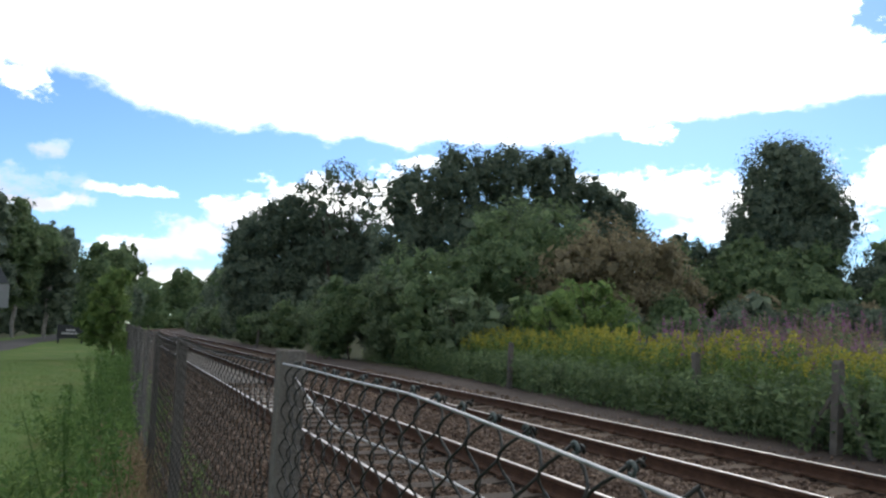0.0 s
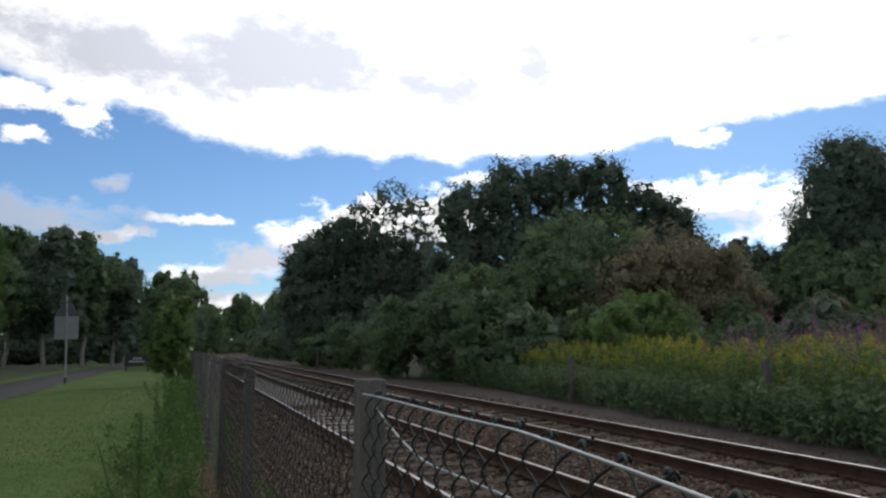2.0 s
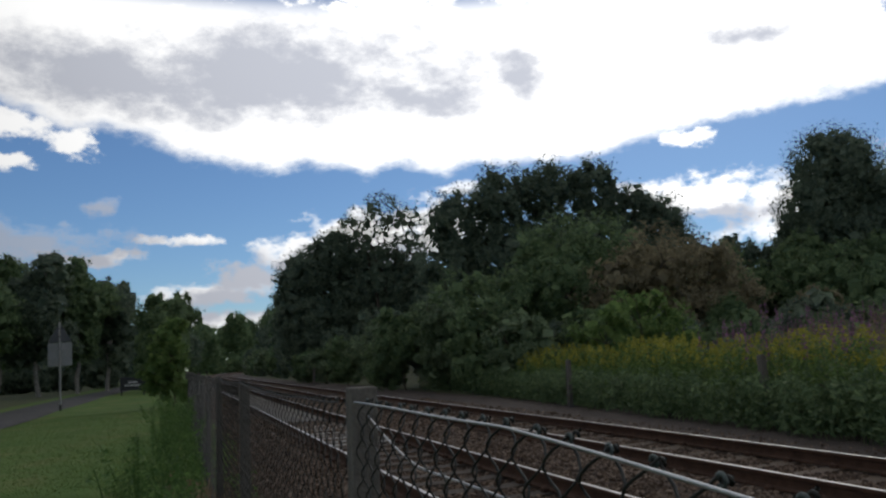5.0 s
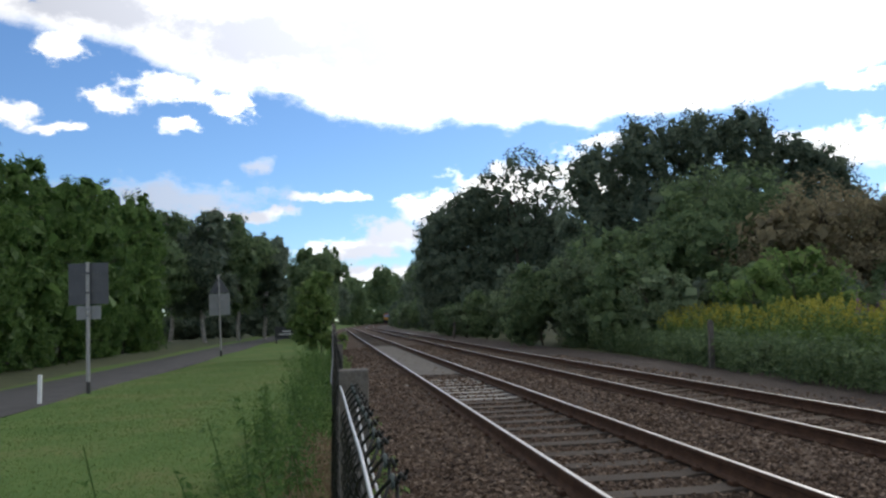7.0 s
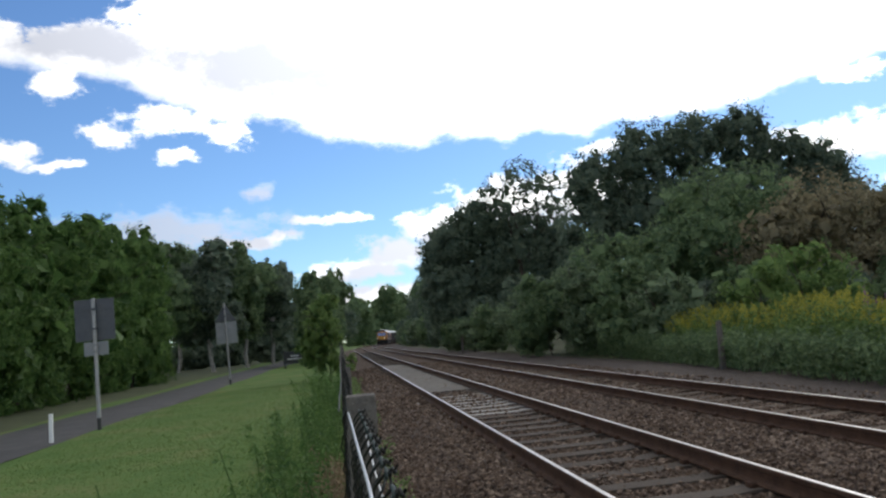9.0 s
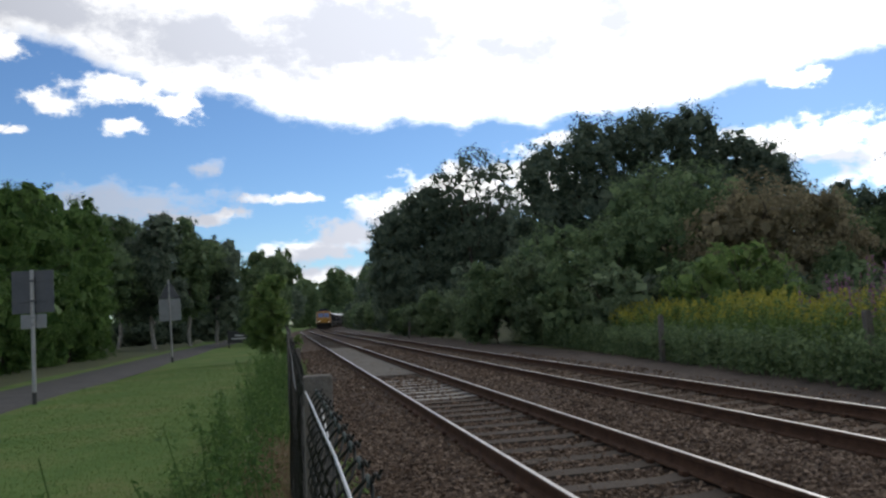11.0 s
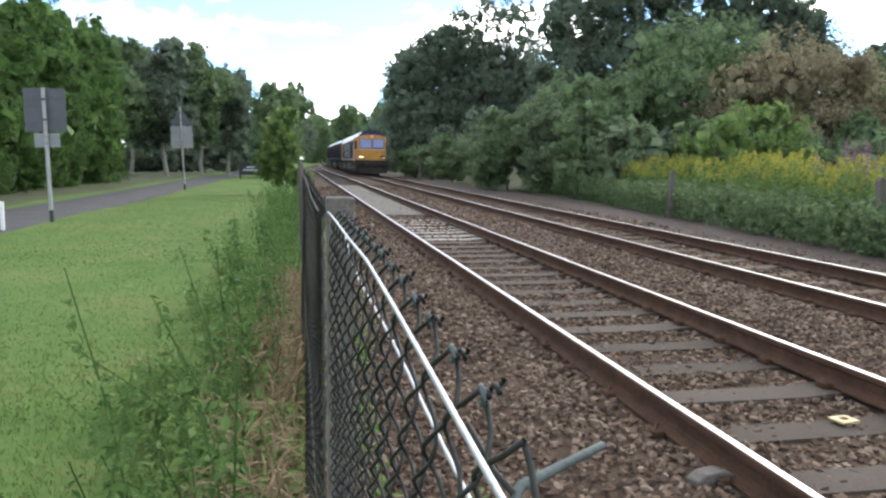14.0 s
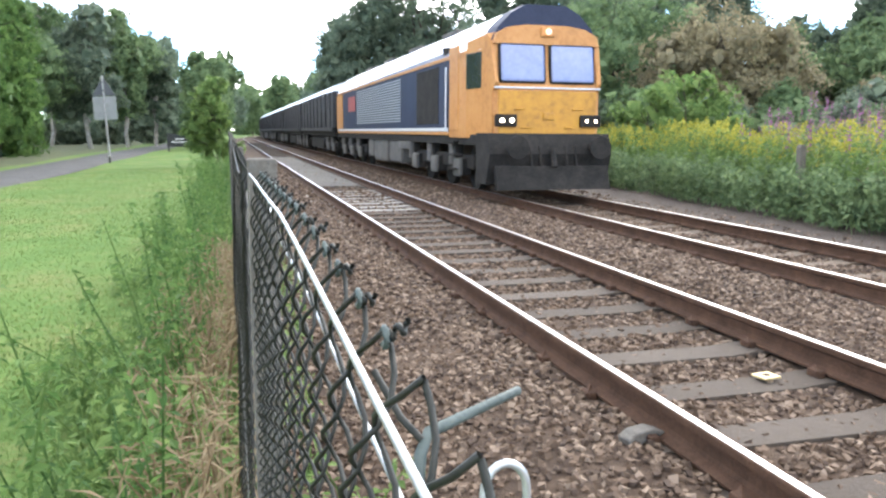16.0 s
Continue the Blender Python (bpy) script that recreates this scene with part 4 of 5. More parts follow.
    for i in range(14):
        x, y = 16.5 + i * 2.5 + rng.uniform(-0.5, 0.5), 29.5 - 0.12 * i + rng.uniform(-1.2, 1.2)
        h = 3.1 + rng.uniform(-0.4, 0.7) + 0.06 * i
        tree("scrub_bush", "dark green tangled scrub bush on the bank", (x, y, 0.6), lobes_from(rng, x, y, 0.2, h, 1.9, 6, 0.8), 0.22, 15, (M_MID, M_DEEP, M_OLIVE)[i % 3], 260 + i, 0.05, category="bush", group="scrub on the bank", fine=1.05)
    for i, (x, y, h) in enumerate(((15.2, 30.5, 2.6), (17.2, 27.2, 2.4), (19.4, 27, 2.6), (21.6, 26.6, 2.5), (24.0, 27.2, 2.8), (26.4, 26.5, 2.7), (28.8, 27.4, 3.0), (31.5, 27, 3.0), (34.5, 26, 3.0))):
        tree("scrub_bush", "dark green tangled scrub bush on the bank", (x, y, 0.4), lobes_from(rng, x, y, -0.1, h, 1.7, 5, 0.8), 0.20, 15, (M_DEEP, M_MID)[i % 2], 330 + i, 0.05, category="bush", group="scrub on the bank", fine=1.05)
    for i in range(9):
        x, y = 55 + i * 15, 118 - i * 4 + rng.uniform(-5, 5)
        tree("distant_tree", "distant hazy green broadleaf tree", (x, y, 1), lobes_from(rng, x, y, 0, 11 + rng.uniform(-2, 2), 8, 6), 0.9, 1.0, M_MID, 345 + i, 0.3, group="distant trees", fine=1.0)
    for i in range(13):
        x, y = -26 + i * 7.5, 288 + rng.uniform(-4, 4)
        tree("distant_bush", "distant green bush across the line's end", (x, y, -0.3), lobes_from(rng, x, y, -1, 5 + rng.uniform(-1, 2), 4.6, 4), 0.9, 1.3, M_MID, 360 + i, 0.1, category="bush", group="distant bushes", fine=1.0)
    for i in range(9):
        x, y = -62 + i * 6.8, 128 + rng.uniform(-4, 4)
        tree("distant_bush", "distant green bush behind the small wood", (x, y, -0.3), lobes_from(rng, x, y, -0.6, 7 + rng.uniform(-1, 2), 4.4, 5), 0.7, 2.0, M_DEEP, 380 + i, 0.1, category="bush", group="distant bushes", fine=1.0)
    # bushes that close in on the far track where it bends away
    for i in range(17):
        y = 78 + i * 10
        x = bend(y) + 12.4 + rng.uniform(-0.4, 0.5)
        tree("bush", "dense green lineside bush", (x, y, -0.3), lobes_from(rng, x, y, -0.4, 3.6 + 0.12 * i + rng.uniform(-0.6, 0.8), 2.3, 6, 0.85), 0.36, 6, (M_MID, M_GREY, M_DEEP)[i % 3], 400 + i, 0.06, category="bush", group="lineside bushes", fine=1.0)
    # lineside bushes
    for i, (x, y, h, r, m) in enumerate(((10.6, 69, 2.6, 1.7, M_MID), (10.6, 61, 2.8, 1.7, M_GREY), (10.9, 54, 3.2, 1.8, M_MID), (11.2, 47, 3.9, 2.0, M_GREY), (11.4, 41, 4.3, 2.2, M_MID), (12.4, 36.5, 4.4, 2.2, M_GREY), (12.9, 32.5, 4.1, 2.0, M_MID), (13.0, 29, 3.1, 1.7, M_GREY), (14.4, 42, 5.2, 2.4, M_DEEP), (14.0, 55, 5.5, 2.6, M_DEEP), (13.0, 66, 4.5, 2.4, M_DEEP))):
        tree("bush", "dense green lineside bush", (x, y, -0.3), lobes_from(rng, x, y, -0.2, h, r, 7, 0.85), 0.20, 18, m, 240 + i, 0.05, category="bush", group="lineside bushes", fine=1.2)
    # flowers and weeds
    r2 = random.Random(5)
    for i in range(10):
        y = 8.5 + i * 2.5 + r2.uniform(-0.8, 0.8)
        x = edge_x(y) + 0.75 + r2.uniform(-0.15, 0.35)
        tree("bramble", "low tangled green bramble at the track's edge", (x, y, -0.3), lobes_from(r2, x, y, -0.35, 0.5 + r2.uniform(-0.1, 0.25), 0.65, 5, 0.8), 0.10, 55, (M_GREY, M_MID)[i % 2], 280 + i, 0.02, category="bush", group="brambles along the track")
    gold = scatter(r2, 1100, lambda y: (edge_x(y) + 0.9, edge_x(y) + 3.3), 7, 29)
    tall_plants("goldenrod_patch", "tall green goldenrod with yellow plumes", "wildflowers", gold, 1.5, 301, M_FRESH, M_GOLD, top=24, topsize=0.058, leaves=34)
    front = scatter(r2, 1000, lambda y: (edge_x(y), edge_x(y) + 1.3), 5, 40)
    tall_plants("weeds", "dark green rank weeds at the track's edge", "weeds", front, 1.05, 302, M_MID, None, leaf=0.13, spread=0.14)
    herb = scatter(r2, 520, lambda y: (14.5, 24.0), 12, 24)
    tall_plants("willowherb_patch", "pink-flowered willowherb on the bank", "wildflowers", herb, 1.15, 303, M_OLIVE, M_PINK, top=16, toplen=0.45, topsize=0.06, spire=True)
    few = scatter(r2, 60, lambda y: (edge_x(y) + 0.8, edge_x(y) + 2.6), 9, 15.5)
    tall_plants("willowherb_clump", "pink spires of willowherb among goldenrod", "wildflowers", few, 1.85, 304, M_MID, M_PINK, top=26, toplen=0.45, topsize=0.05, spire=True)
    fence_side = scatter(r2, 120, lambda y: (-0.62 + 0.2 * math.sin(y * 1.3), -0.02), 2.3, 24)
    tall_plants("fence_weeds", "spindly dark green weeds along the fence", "weeds", fence_side, 0.98, 305, M_HEDGE, None, leaf=0.055, leaves=70, spread=0.07, sway=0.17)
    bent = scatter(r2, 26, lambda y: (-0.58, -0.22), 1.9, 5)
    tall_plants("fence_weeds", "thin leaning weed stems over the lawn's edge", "weeds", bent, 0.60, 309, M_HEDGE, None, leaf=0.04, leaves=46, spread=0.035, sway=0.30)
    low = scatter(r2, 620, lambda y: (-0.85 + 0.25 * math.sin(y * 2.1), 0.0), 1.2, 13)
    tall_plants("fence_weeds", "low green leafy weeds at the lawn's edge", "weeds", low, 0.30, 308, M_FRESH, None, leaf=0.07, leaves=18, spread=0.10)
    railside = scatter(r2, 150, lambda y: (0.16, 0.55), 1.5, 30)
    tall_plants("fence_weeds", "low green weeds at the ballast's edge", "weeds", railside, 0.35, 306, M_FRESH, None, leaf=0.06, leaves=22, spread=0.08)
    dry = scatter(r2, 260, lambda y: (-0.24, 0.03), 1.1, 9)
    tall_plants("dry_grass", "dry brown stalks against the fence", "grass", dry, 0.5, 307, M_DRY, None, leaf=0.16, leaves=12, spread=0.06, sway=0.16, narrow=0.07)


# ---- train ----
M_ORANGE = mat("orange_yellow_paint", (0.33, 0.14, 0.035), (0.50, 0.25, 0.085), scale=1.6, fine=9, rough=0.5, big=0.5, third=(0.46, 0.21, 0.06))
M_NOSE = mat("grimy_yellow_nose_paint", (0.22, 0.10, 0.016), (0.50, 0.26, 0.025), scale=1.8, fine=8, rough=0.5, big=0.5, third=(0.42, 0.20, 0.02))
M_BLUE = mat("dark_blue_paint", (0.012, 0.018, 0.042), (0.024, 0.033, 0.068), scale=2, rough=0.6, spec=0.3)
M_ROOF = mat("pale_grey_roof", (0.66, 0.69, 0.70), (0.80, 0.82, 0.83), scale=2, rough=0.35)
M_UNDER = mat("grimy_underframe", (0.010, 0.010, 0.010), (0.042, 0.038, 0.034), scale=3, rough=0.9, spec=0.15)
M_GRIME = mat("dusty_grey_metal", (0.05, 0.047, 0.044), (0.13, 0.122, 0.112), scale=3, rough=0.8)
# windscreen glass: the sky's reflection is painted into its pale blue base colour
M_GLASS = mat("sky_painted_glass", (0.17, 0.21, 0.36), (0.27, 0.31, 0.47), scale=1, rough=0.12)
M_HOPPER = mat("dark_hopper_paint", (0.022, 0.022, 0.026), (0.06, 0.058, 0.06), scale=1.5, rough=0.7, spec=0.25)
M_LAMP = glow("headlight_lens", (1.0, 0.86, 0.6), 6)
M_DARKGLASS = mat("dark_cab_glass", (0.02, 0.03, 0.028), (0.05, 0.06, 0.05), scale=1, rough=0.12)
M_LAMP2 = glow("marker_lens", (1.0, 0.55, 0.35), 0.6)
M_STRIPE = mat("pale_lining", (0.5, 0.52, 0.55), (0.65, 0.66, 0.68), scale=3, rough=0.4)
M_RED = mat("faded_red_marking", (0.25, 0.05, 0.05), (0.36, 0.08, 0.07), scale=3, rough=0.5)
M_SILVER = mat("silver_grille", (0.25, 0.27, 0.30), (0.40, 0.42, 0.45), scale=3, rough=0.4)


def bogie(parent, y, axles, name="bogie"):
    bm = bmesh.new()
    L = (axles - 1) * 2.0 + 1.4 if axles > 2 else 3.0
    for s in (-1, 1):
        box(bm, s * 1.02 - 0.10, s * 1.02 + 0.10, y - L / 2, y + L / 2, 0.48, 0.78, 0.04)
        for k in range(axles):
            yy = y + (k - (axles - 1) / 2) * (2.0 if axles > 2 else 2.0)
            box(bm, s * 1.12 - 0.10, s * 1.12 + 0.12, yy - 0.22, yy + 0.22, 0.32, 0.72, 0.04)
            box(bm, s * 1.12 - 0.08, s * 1.12 + 0.10, yy + 0.35, yy + 0.8, 0.55, 1.0, 0.04)
    box(bm, -1.05, 1.05, y - 0.25, y + 0.25, 0.52, 0.74, 0.03)
    b = part(name, bm, M_UNDER, parent, "grimy bogie frame")
    for s in (-1, 1):
        for k in range(axles):
            yy = y + (k - (axles - 1) / 2) * 2.0
            bm = bmesh.new()
            box(bm, s * 1.26 - 0.05, s * 1.26 + 0.05, yy - 0.26, yy + 0.26, 0.30, 0.70, 0.06)
            part("axle_box", bm, M_GRIME, b, "dusty grey axle box")
            bm = bmesh.new()
            cyl(bm, (s * 1.22, yy + 0.55, 0.55), (s * 1.22, yy + 0.55, 1.0), 0.09, n=10)
            part("spring", bm, M_GRIME, b)
    for k in range(axles):
        yy = y + (k - (axles - 1) / 2) * 2.0
        bm = bmesh.new()
        for s in (-1, 1):
            cyl(bm, (s * 0.70, yy, 0.5), (s * 0.83, yy, 0.5), 0.5, n=22)
        cyl(bm, (-0.7, yy, 0.5), (0.7, yy, 0.5), 0.09, n=10)
        part("wheelset", bm, M_UNDER, b)


def loco():
    """Faces -y; its front at y = 0, rail level at z = 0."""
    root = tagged(new("locomotive"), "orange and dark blue heavy diesel freight locomotive", "locomotive")
    W = 1.33
    roofline = [(-W, 1.20), (W, 1.20), (W, 2.92), (1.02, 3.24), (0.5, 3.55), (-0.5, 3.55), (-1.02, 3.24), (-W, 2.92)]
    # cab: flat nose below, raked windscreens above, sides drawn in towards the front
    def taper(bm):
        for v in bm.verts:
            if v.co.y < 1.2:
                v.co.x *= 0.845 + 0.155 * max(0.0, v.co.y) / 1.2
        return bm

    bm = bmesh.new()
    prism(bm, [(0.0, 1.15), (0.0, 2.10), (0.06, 2.20), (0.20, 3.02), (0.24, 3.20), (1.2, 3.10), (1.2, 1.15)], -W, W, axis="x")
    bmesh.ops.bevel(bm, geom=[e for e in bm.edges if abs(e.verts[0].co.x - e.verts[1].co.x) < 0.01 and max(v.co.y for v in e.verts) < 0.5], offset=0.10, segments=3, affect="EDGES")
    cab = part("cab", taper(bm), M_ORANGE, root, "orange-yellow cab")
    bm = bmesh.new()
    prism(bm, [(1.2, 1.15), (1.2, 2.94), (2.5, 2.94), (2.5, 1.15)], -W, W, axis="x")
    part("cab_side", bm, M_ORANGE, cab)
    # orange brow over the windscreens, arched
    bm = bmesh.new()
    prism(bm, [(-1.30, 2.98), (1.30, 2.98), (1.22, 3.18), (0.95, 3.30), (0.5, 3.36), (-0.5, 3.36), (-0.95, 3.30), (-1.22, 3.18)], 0.13, 0.30)
    part("brow", taper(bm), M_ORANGE, cab)
    bm = bmesh.new()
    prism(bm, [(-1.31, 3.04), (1.31, 3.04), (1.14, 3.32), (0.84, 3.59), (0.48, 3.76), (-0.48, 3.76), (-0.84, 3.59), (-1.14, 3.32)], 0.22, 0.62)
    part("cab_roof", taper(bm), M_BLUE, root, "dark cab roof front")
    bm = bmesh.new()
    box(bm, -1.12, 1.12, -0.035, 0.10, 2.12, 2.155, 0.008)
    part("waist_rail", bm, M_STRIPE, cab, "pale strip under the windscreens")
    for s in (-1, 1):
        m4 = Matrix.Translation((s * 0.53, 0.10, 2.61)) @ Matrix.Rotation(radians(-7), 4, "X")
        bm = bmesh.new()
        box(bm, -0.49, 0.49, -0.03, 0.05, -0.39, 0.40, 0.06)
        bm.transform(m4)
        f = part("windscreen_frame", bm, M_UNDER, cab)
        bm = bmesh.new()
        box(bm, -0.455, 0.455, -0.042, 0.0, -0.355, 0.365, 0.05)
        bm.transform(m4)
        part("windscreen", bm, M_GLASS, f, "windscreen with the sky's reflection painted in blue")
        bm = bmesh.new()
        box(bm, s * W - 0.02, s * W + 0.02, 0.55, 1.19, 2.15, 2.86, 0.01)
        part("side_window", taper(bm), M_DARKGLASS, cab, "dark side window")
        bm = bmesh.new()
        box(bm, s * W - 0.02, s * W + 0.02, 1.75, 2.45, 1.3, 3.1, 0.02)
        part("cab_door", bm, M_ORANGE, cab)
        bm = bmesh.new()
        box(bm, s * 0.90 - 0.22, s * 0.90 + 0.22, -0.10, 0.03, 1.38, 1.62, 0.03)
        lc = part("lamp_cluster", bm, M_UNDER, cab)
        for dx in (-0.10, 0.10):
            bm = bmesh.new()
            cyl(bm, (s * 0.90 + dx, -0.12, 1.5), (s * 0.90 + dx, -0.09, 1.5), 0.042 if s < 0 else 0.026, n=14)
            part("headlight", bm, M_LAMP, lc, "lit headlight")
        bm = bmesh.new()
        cyl(bm, (s * 0.86, -0.62, 0.98), (s * 0.86, -0.25, 0.98), 0.09, n=12)
        cyl(bm, (s * 0.86, -0.66, 0.98), (s * 0.86, -0.62, 0.98), 0.22, n=18)
        part("buffer", bm, M_UNDER, root)
        bm = bmesh.new()
        for z in (0.45, 0.75, 1.05):
            box(bm, s * 1.30 - 0.1, s * 1.30 + 0.1, 1.85, 2.35, z, z + 0.04)
        part("cab_steps", bm, M_UNDER, root)
    bm = bmesh.new()
    box(bm, -0.15, 0.15, 0.08, 0.30, 3.13, 3.32, 0.03)
    tl = part("top_lamp_box", bm, M_ORANGE, cab)
    bm = bmesh.new()
    cyl(bm, (0, 0.05, 3.23), (0, 0.09, 3.23), 0.06, n=14)
    part("top_lamp", bm, M_LAMP2, tl, "lit top marker lamp")
    bm = bmesh.new()
    box(bm, -1.04, 1.04, -0.028, 0.02, 1.20, 2.08, 0.02)
    nose = part("nose_panel", bm, M_NOSE, cab, "grimy yellow nose panel")
    bm = bmesh.new()
    box(bm, -0.12, 0.12, -0.06, -0.02, 1.52, 1.66, 0.02)
    part("jumper_socket", bm, M_NOSE, nose)
    for x, z in ((-0.62, 1.72), (0.62, 1.72), (-0.45, 1.36), (0.45, 1.36)):
        bm = bmesh.new()
        cyl(bm, (x - 0.10, -0.07, z), (x + 0.10, -0.07, z), 0.014, n=8)
        for d in (-0.10, 0.10):
            cyl(bm, (x + d, -0.07, z), (x + d, -0.02, z), 0.012, n=6)
        part("grab_handle", bm, M_NOSE, nose)
    # dark front valance and plough
    bm = bmesh.new()
    prism(bm, [(-0.25, 0.85), (-0.10, 1.25), (0.6, 1.25), (0.6, 0.25), (-0.05, 0.25)], -1.30, 1.30, axis="x")
    part("buffer_beam", bm, M_UNDER, root, "black buffer beam")
    bm = bmesh.new()
    prism(bm, [(-0.45, 0.16), (-0.30, 0.62), (-0.22, 0.62), (-0.35, 0.16)], -1.2, 1.2, axis="x")
    part("snow_plough", bm, M_UNDER, root)
    bm = bmesh.new()
    for x in (-0.45, -0.25, 0.3, 0.5):
        cyl(bm, (x, -0.2, 1.0), (x + 0.04, -0.28, 0.5), 0.03, n=8)
    cyl(bm, (0, -0.3, 0.95), (0, -0.42, 0.6), 0.06, n=8)
    part("brake_hoses", bm, M_UNDER, root)
    # long body
    bm = bmesh.new()
    prism(bm, roofline, 2.5, 21.0)
    part("body", bm, M_BLUE, root, "dark blue body side")
    bm = bmesh.new()
    prism(bm, [(-W - 0.012, 2.90), (W + 0.012, 2.90), (1.12, 3.28), (0.82, 3.56), (0.46, 3.745), (-0.46, 3.745), (-0.82, 3.56), (-1.12, 3.28)], 0.62, 20.9)
    part("roof", taper(bm), M_ROOF, root, "pale grey roof")
    bm = bmesh.new()
    prism(bm, [(3.02, 2.94), (3.20, 3.20), (3.46, 3.20), (3.30, 2.94)], -W + 0.10, W - 0.10, axis="x")
    part("roof_vent", bm, M_UNDER, root, "dark slanted vent in the roof edge")
    for y in (5.5, 9.5, 13.5, 17.5):
        bm = bmesh.new()
        box(bm, -0.5, 0.5, y - 0.7, y + 0.7, 3.74, 3.84, 0.03)
        part("roof_fan", bm, M_GRIME, root)
    for s in (-1, 1):
        bm = bmesh.new()
        box(bm, s * W - 0.015, s * W + 0.02, 1.3, 20.8, 2.86, 2.93)
        part("cant_rail", bm, M_ORANGE, root, "orange band below the roof")
        bm = bmesh.new()
        box(bm, s * W - 0.015, s * W + 0.02, 2.55, 20.8, 1.28, 1.36)
        part("lining", bm, M_STRIPE, root, "pale line along the sill")
        bm = bmesh.new()
        box(bm, s * W - 0.02, s * W + 0.012, 19.2, 20.98, 1.36, 2.83)
        part("end_panel", bm, M_ORANGE, root)
        for k in range(16):
            bm = bmesh.new()
            box(bm, s * W - 0.01, s * W + 0.03, 7.6, 15.5, 1.55 + k * 0.078, 1.59 + k * 0.078)
            part("grille_slat", bm, M_SILVER, root)
        for y0 in (8.6, 10.5):
            bm = bmesh.new()
            for k in range(11):
                lo, hi = (y0, y0 + 1.35) if k in (0, 1, 5, 6, 9, 10) else (y0, y0 + 0.45)
                box(bm, s * W + 0.026, s * W + 0.036, lo, hi, 1.71 + k * 0.078, 1.745 + k * 0.078)
            part("side_marking", bm, M_ORANGE, root, "orange emblem across the grille slats")
        bm = bmesh.new()
        box(bm, s * W - 0.01, s * W + 0.025, 3.4, 5.6, 1.45, 2.78, 0.01)
        part("body_panel", bm, M_UNDER, root, "dark recessed side panel")
        bm = bmesh.new()
        box(bm, s * W - 0.01, s * W + 0.03, 2.5, 20.9, 1.20, 1.27, 0.008)
        part("sill", bm, M_ORANGE, root, "orange line along the sill")
        bm = bmesh.new()
        box(bm, s * 1.22 - 0.10, s * 1.22 + 0.10, 6.6, 8.0, 0.78, 1.0, 0.03)
        part("air_tank", bm, M_GRIME, root, "grey air tank under the sill")
        for k, (y0, y1, m) in enumerate(((15.7, 17.4, M_RED),)):
            bm = bmesh.new()
            box(bm, s * (W + 0.03) - 0.008, s * (W + 0.03) + 0.008, y0, y1, 2.05, 2.62)
            part("side_marking", bm, m, root)
        bm = bmesh.new()
        cyl(bm, (s * (W + 0.05), 2.62, 1.3), (s * (W + 0.05), 2.62, 2.7), 0.02, n=8)
        part("handrail", bm, M_STRIPE, root)
    bm = bmesh.new()
    box(bm, -1.30, 1.30, 0.6, 21.0, 1.0, 1.22, 0.02)
    part("underframe", bm, M_UNDER, root)
    for s in (-1, 1):
        for y0, y1, z0 in ((7.9, 9.6, 0.35), (9.9, 12.2, 0.3), (12.5, 13.4, 0.4)):
            bm = bmesh.new()
            box(bm, s * 0.8 - 0.45, s * 0.8 + 0.45, y0, y1, z0, 1.0, 0.08)
            part("fuel_tank", bm, M_GRIME, root, "dusty grey underfloor tank")
    bogie(root, 4.0, 3)
    bogie(root, 17.2, 3)
    return root


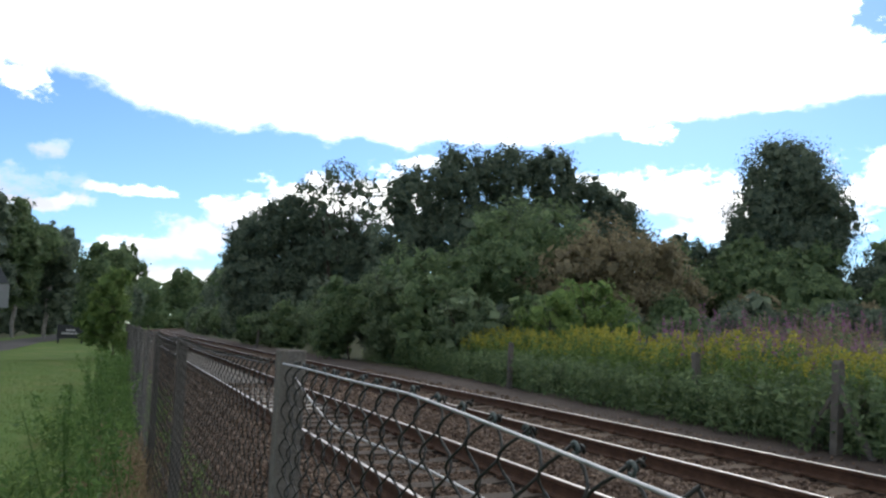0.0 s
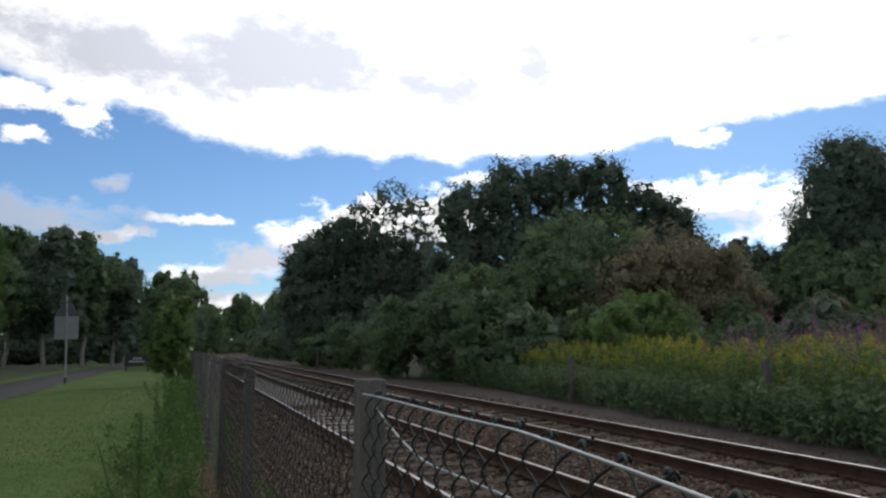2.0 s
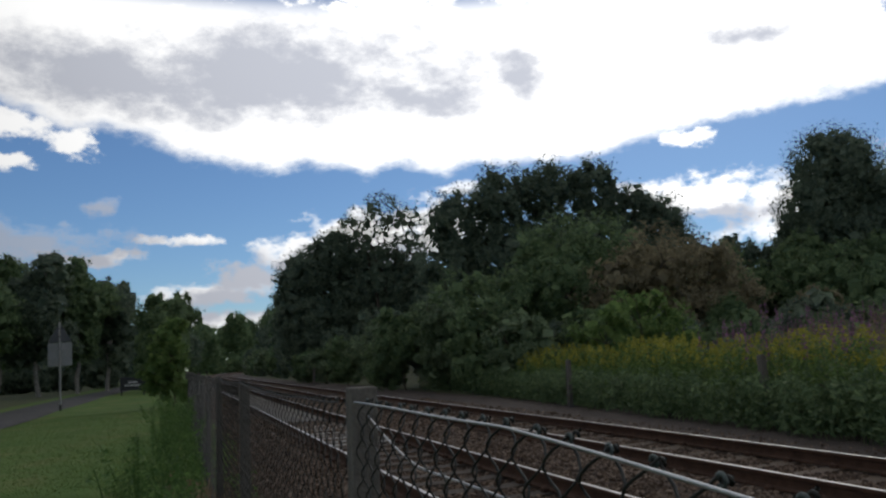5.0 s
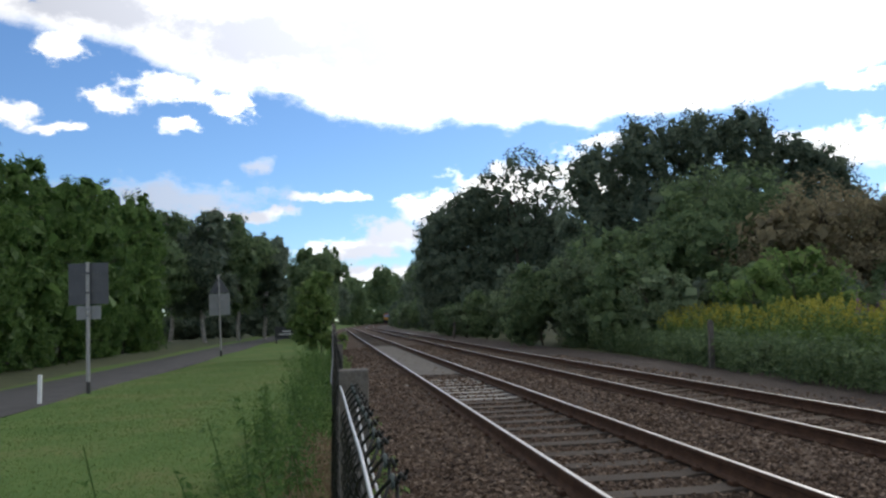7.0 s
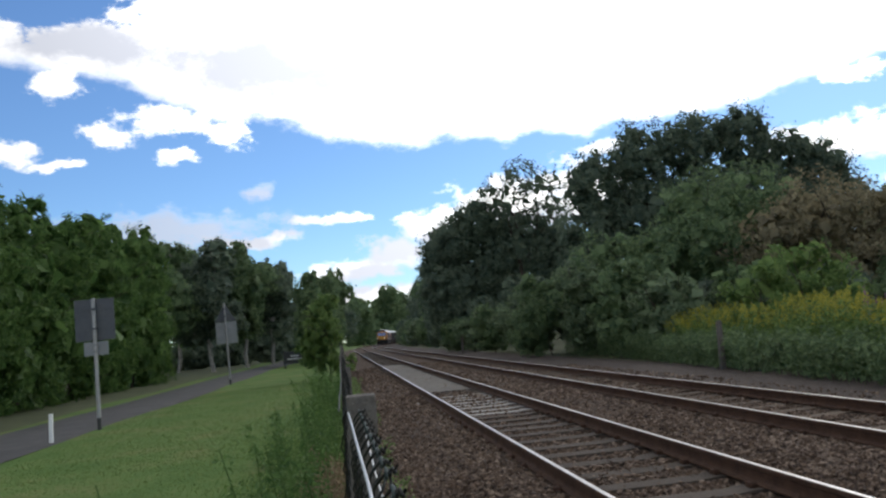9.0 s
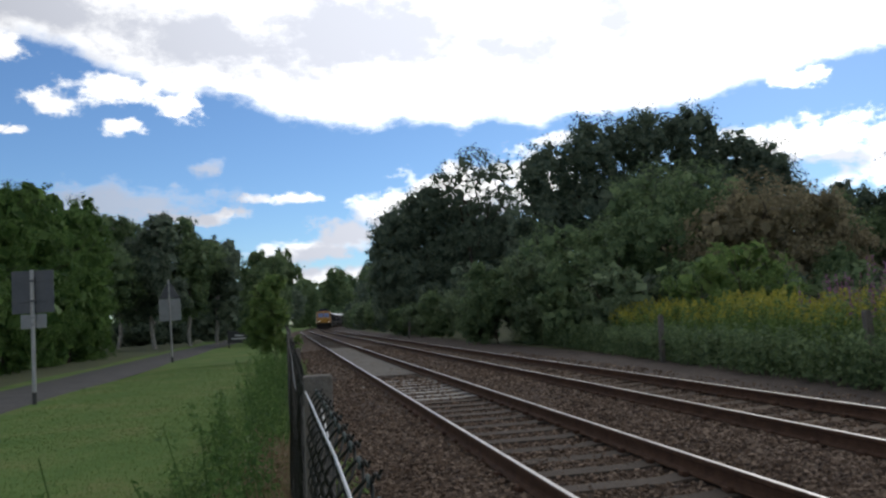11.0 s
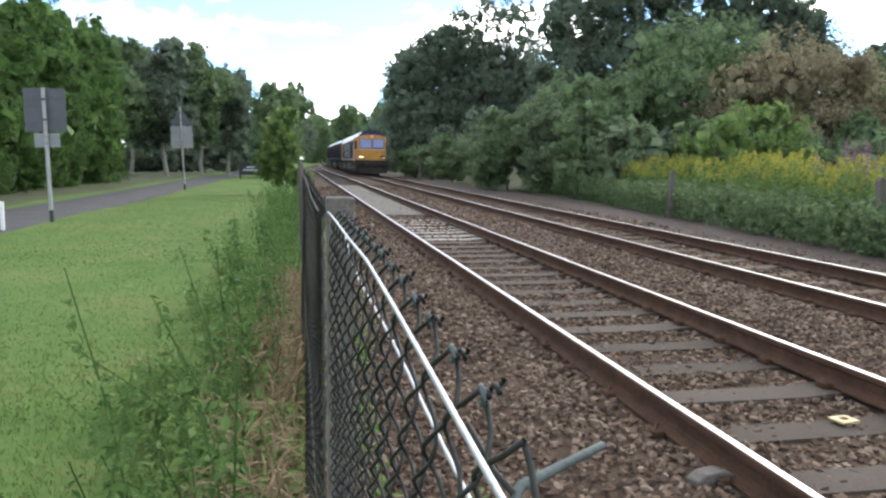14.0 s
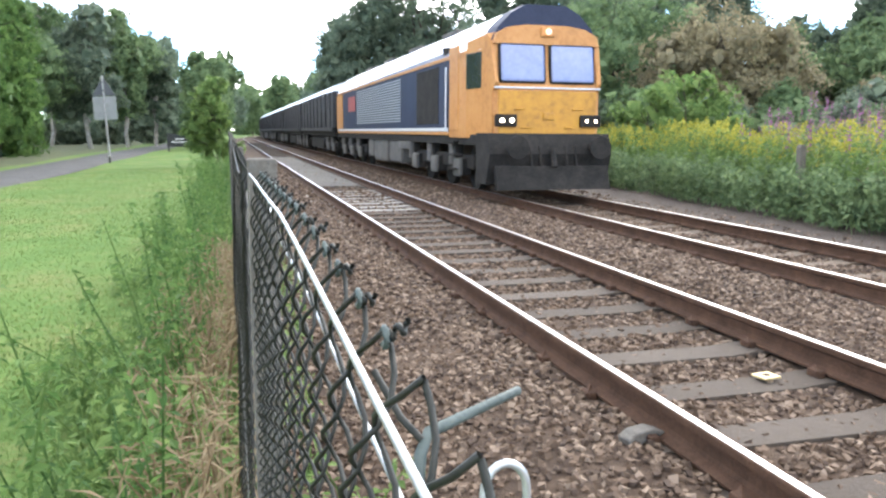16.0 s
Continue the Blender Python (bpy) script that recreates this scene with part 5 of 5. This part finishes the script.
def wagon():
    root = tagged(new("hopper_wagon"), "dark bogie hopper wagon with curved grey top", "wagon", "hopper wagons")
    bm = bmesh.new()
    L = 17.2
    outline = [(-1.35, 1.5), (-0.7, 0.75), (0.7, 0.75), (1.35, 1.5), (1.38, 3.15), (-1.38, 3.15)]
    prism(bm, outline, 2.2, L - 2.2)
    part("hopper_body", bm, M_HOPPER, root)
    bm = bmesh.new()
    prism(bm, [(-1.39, 3.10), (1.39, 3.10), (1.15, 3.42), (0.6, 3.62), (-0.6, 3.62), (-1.15, 3.42)], 0.45, L - 0.45)
    part("roof_cover", bm, M_ROOF, root, "pale curved top")
    for y0, y1 in ((0.4, 2.25), (L - 2.25, L - 0.4)):
        bm = bmesh.new()
        box(bm, -1.36, 1.36, y0, y1, 1.45, 3.12, 0.03)
        part("end_section", bm, M_HOPPER, root)
    for s in (-1, 1):
        bm = bmesh.new()
        for k in range(9):
            y = 1.2 + k * (L - 2.4) / 8
            box(bm, s * 1.38 - 0.05, s * 1.38 + 0.05, y - 0.05, y + 0.05, 1.4, 3.12)
        box(bm, s * 1.38 - 0.04, s * 1.38 + 0.04, 0.4, L - 0.4, 1.28, 1.46)
        part("side_ribs", bm, M_HOPPER, root)
    bm = bmesh.new()
    box(bm, -1.3, 1.3, 0.3, L - 0.3, 1.05, 1.25)
    box(bm, -1.2, 1.2, 5.5, L - 5.5, 0.35, 0.9, 0.05)
    part("underframe", bm, M_UNDER, root)
    bogie(root, 2.2, 2)
    bogie(root, L - 2.2, 2)
    return root


lane()
fence()
sign("road_sign", "grey back of a road sign on a tall pole", -5.76, 19.95, 3.15, -1.3, (("box", 2.15, 3.16, 0.92, M_SIGN), ("box", 1.79, 2.12, 0.56, M_SIGN2)))
sign("warning_sign", "grey back of a triangular warning sign with plate", -5.35, 39.15, 4.0, -2.0, (("tri", 3.12, 3.92, 1.0, M_SIGN), ("box", 2.03, 3.08, 1.0, M_SIGN2)))
marker_post(-6.07, 17.72)
marker_post(-5.04, 12.5)
board(-3.45, 60)
for x, y, l, st in ((9.4, 8.4, 2, True), (10.4, 12.4, -2, False), (10.5, 20.6, 1, False), (11.9, 32, 2, False), (9.3, 59, 3, False)):
    old_post(x, y, l, st)
vegetation()
lawn_blades()
near_track = track(2.0, 3.505, 0.65, 0.5, M_SLEEPER, "running line on concrete sleepers with polished rail heads", 0.25)
far_track = track(5.388, 6.91, 0.70, -0.1, M_TIMBER, "running line on pale worn sleepers with polished rail heads", 0.24)
infill()
stones()
the_loco = loco()
first_wagon = wagon()
wagons = [first_wagon] + [copy_thing(first_wagon, Matrix()) for _ in range(9)]


def on_line(s, length):
    """Pose of a vehicle whose front stands s metres along the far track."""
    a, b = s + 2.0, s + length - 2.0
    xa, xb = 6.17 + bend(a), 6.17 + bend(b)
    yaw = math.degrees(math.atan2(-(xb - xa), b - a))
    return pose(xa - (xb - xa) / (b - a) * 2.0, s, 0, 0, 0, yaw)


def run(t):
    """Metres from the camera's line to the train's front; it slows a little as it nears."""
    left = 16 - t
    near = min(left, 4.0)
    return 14.65 + 24.7 * near + 0.2 * near * near + 26.3 * (left - near)


def motions():
    times = [i * 0.5 for i in range(33)]
    walk(the_loco, [(t, on_line(run(t), 21.0)) for t in times])
    for i, w in enumerate(wagons):
        walk(w, [(t, on_line(run(t) + 21.9 + 17.6 * i, 17.2)) for t in times])


motions()
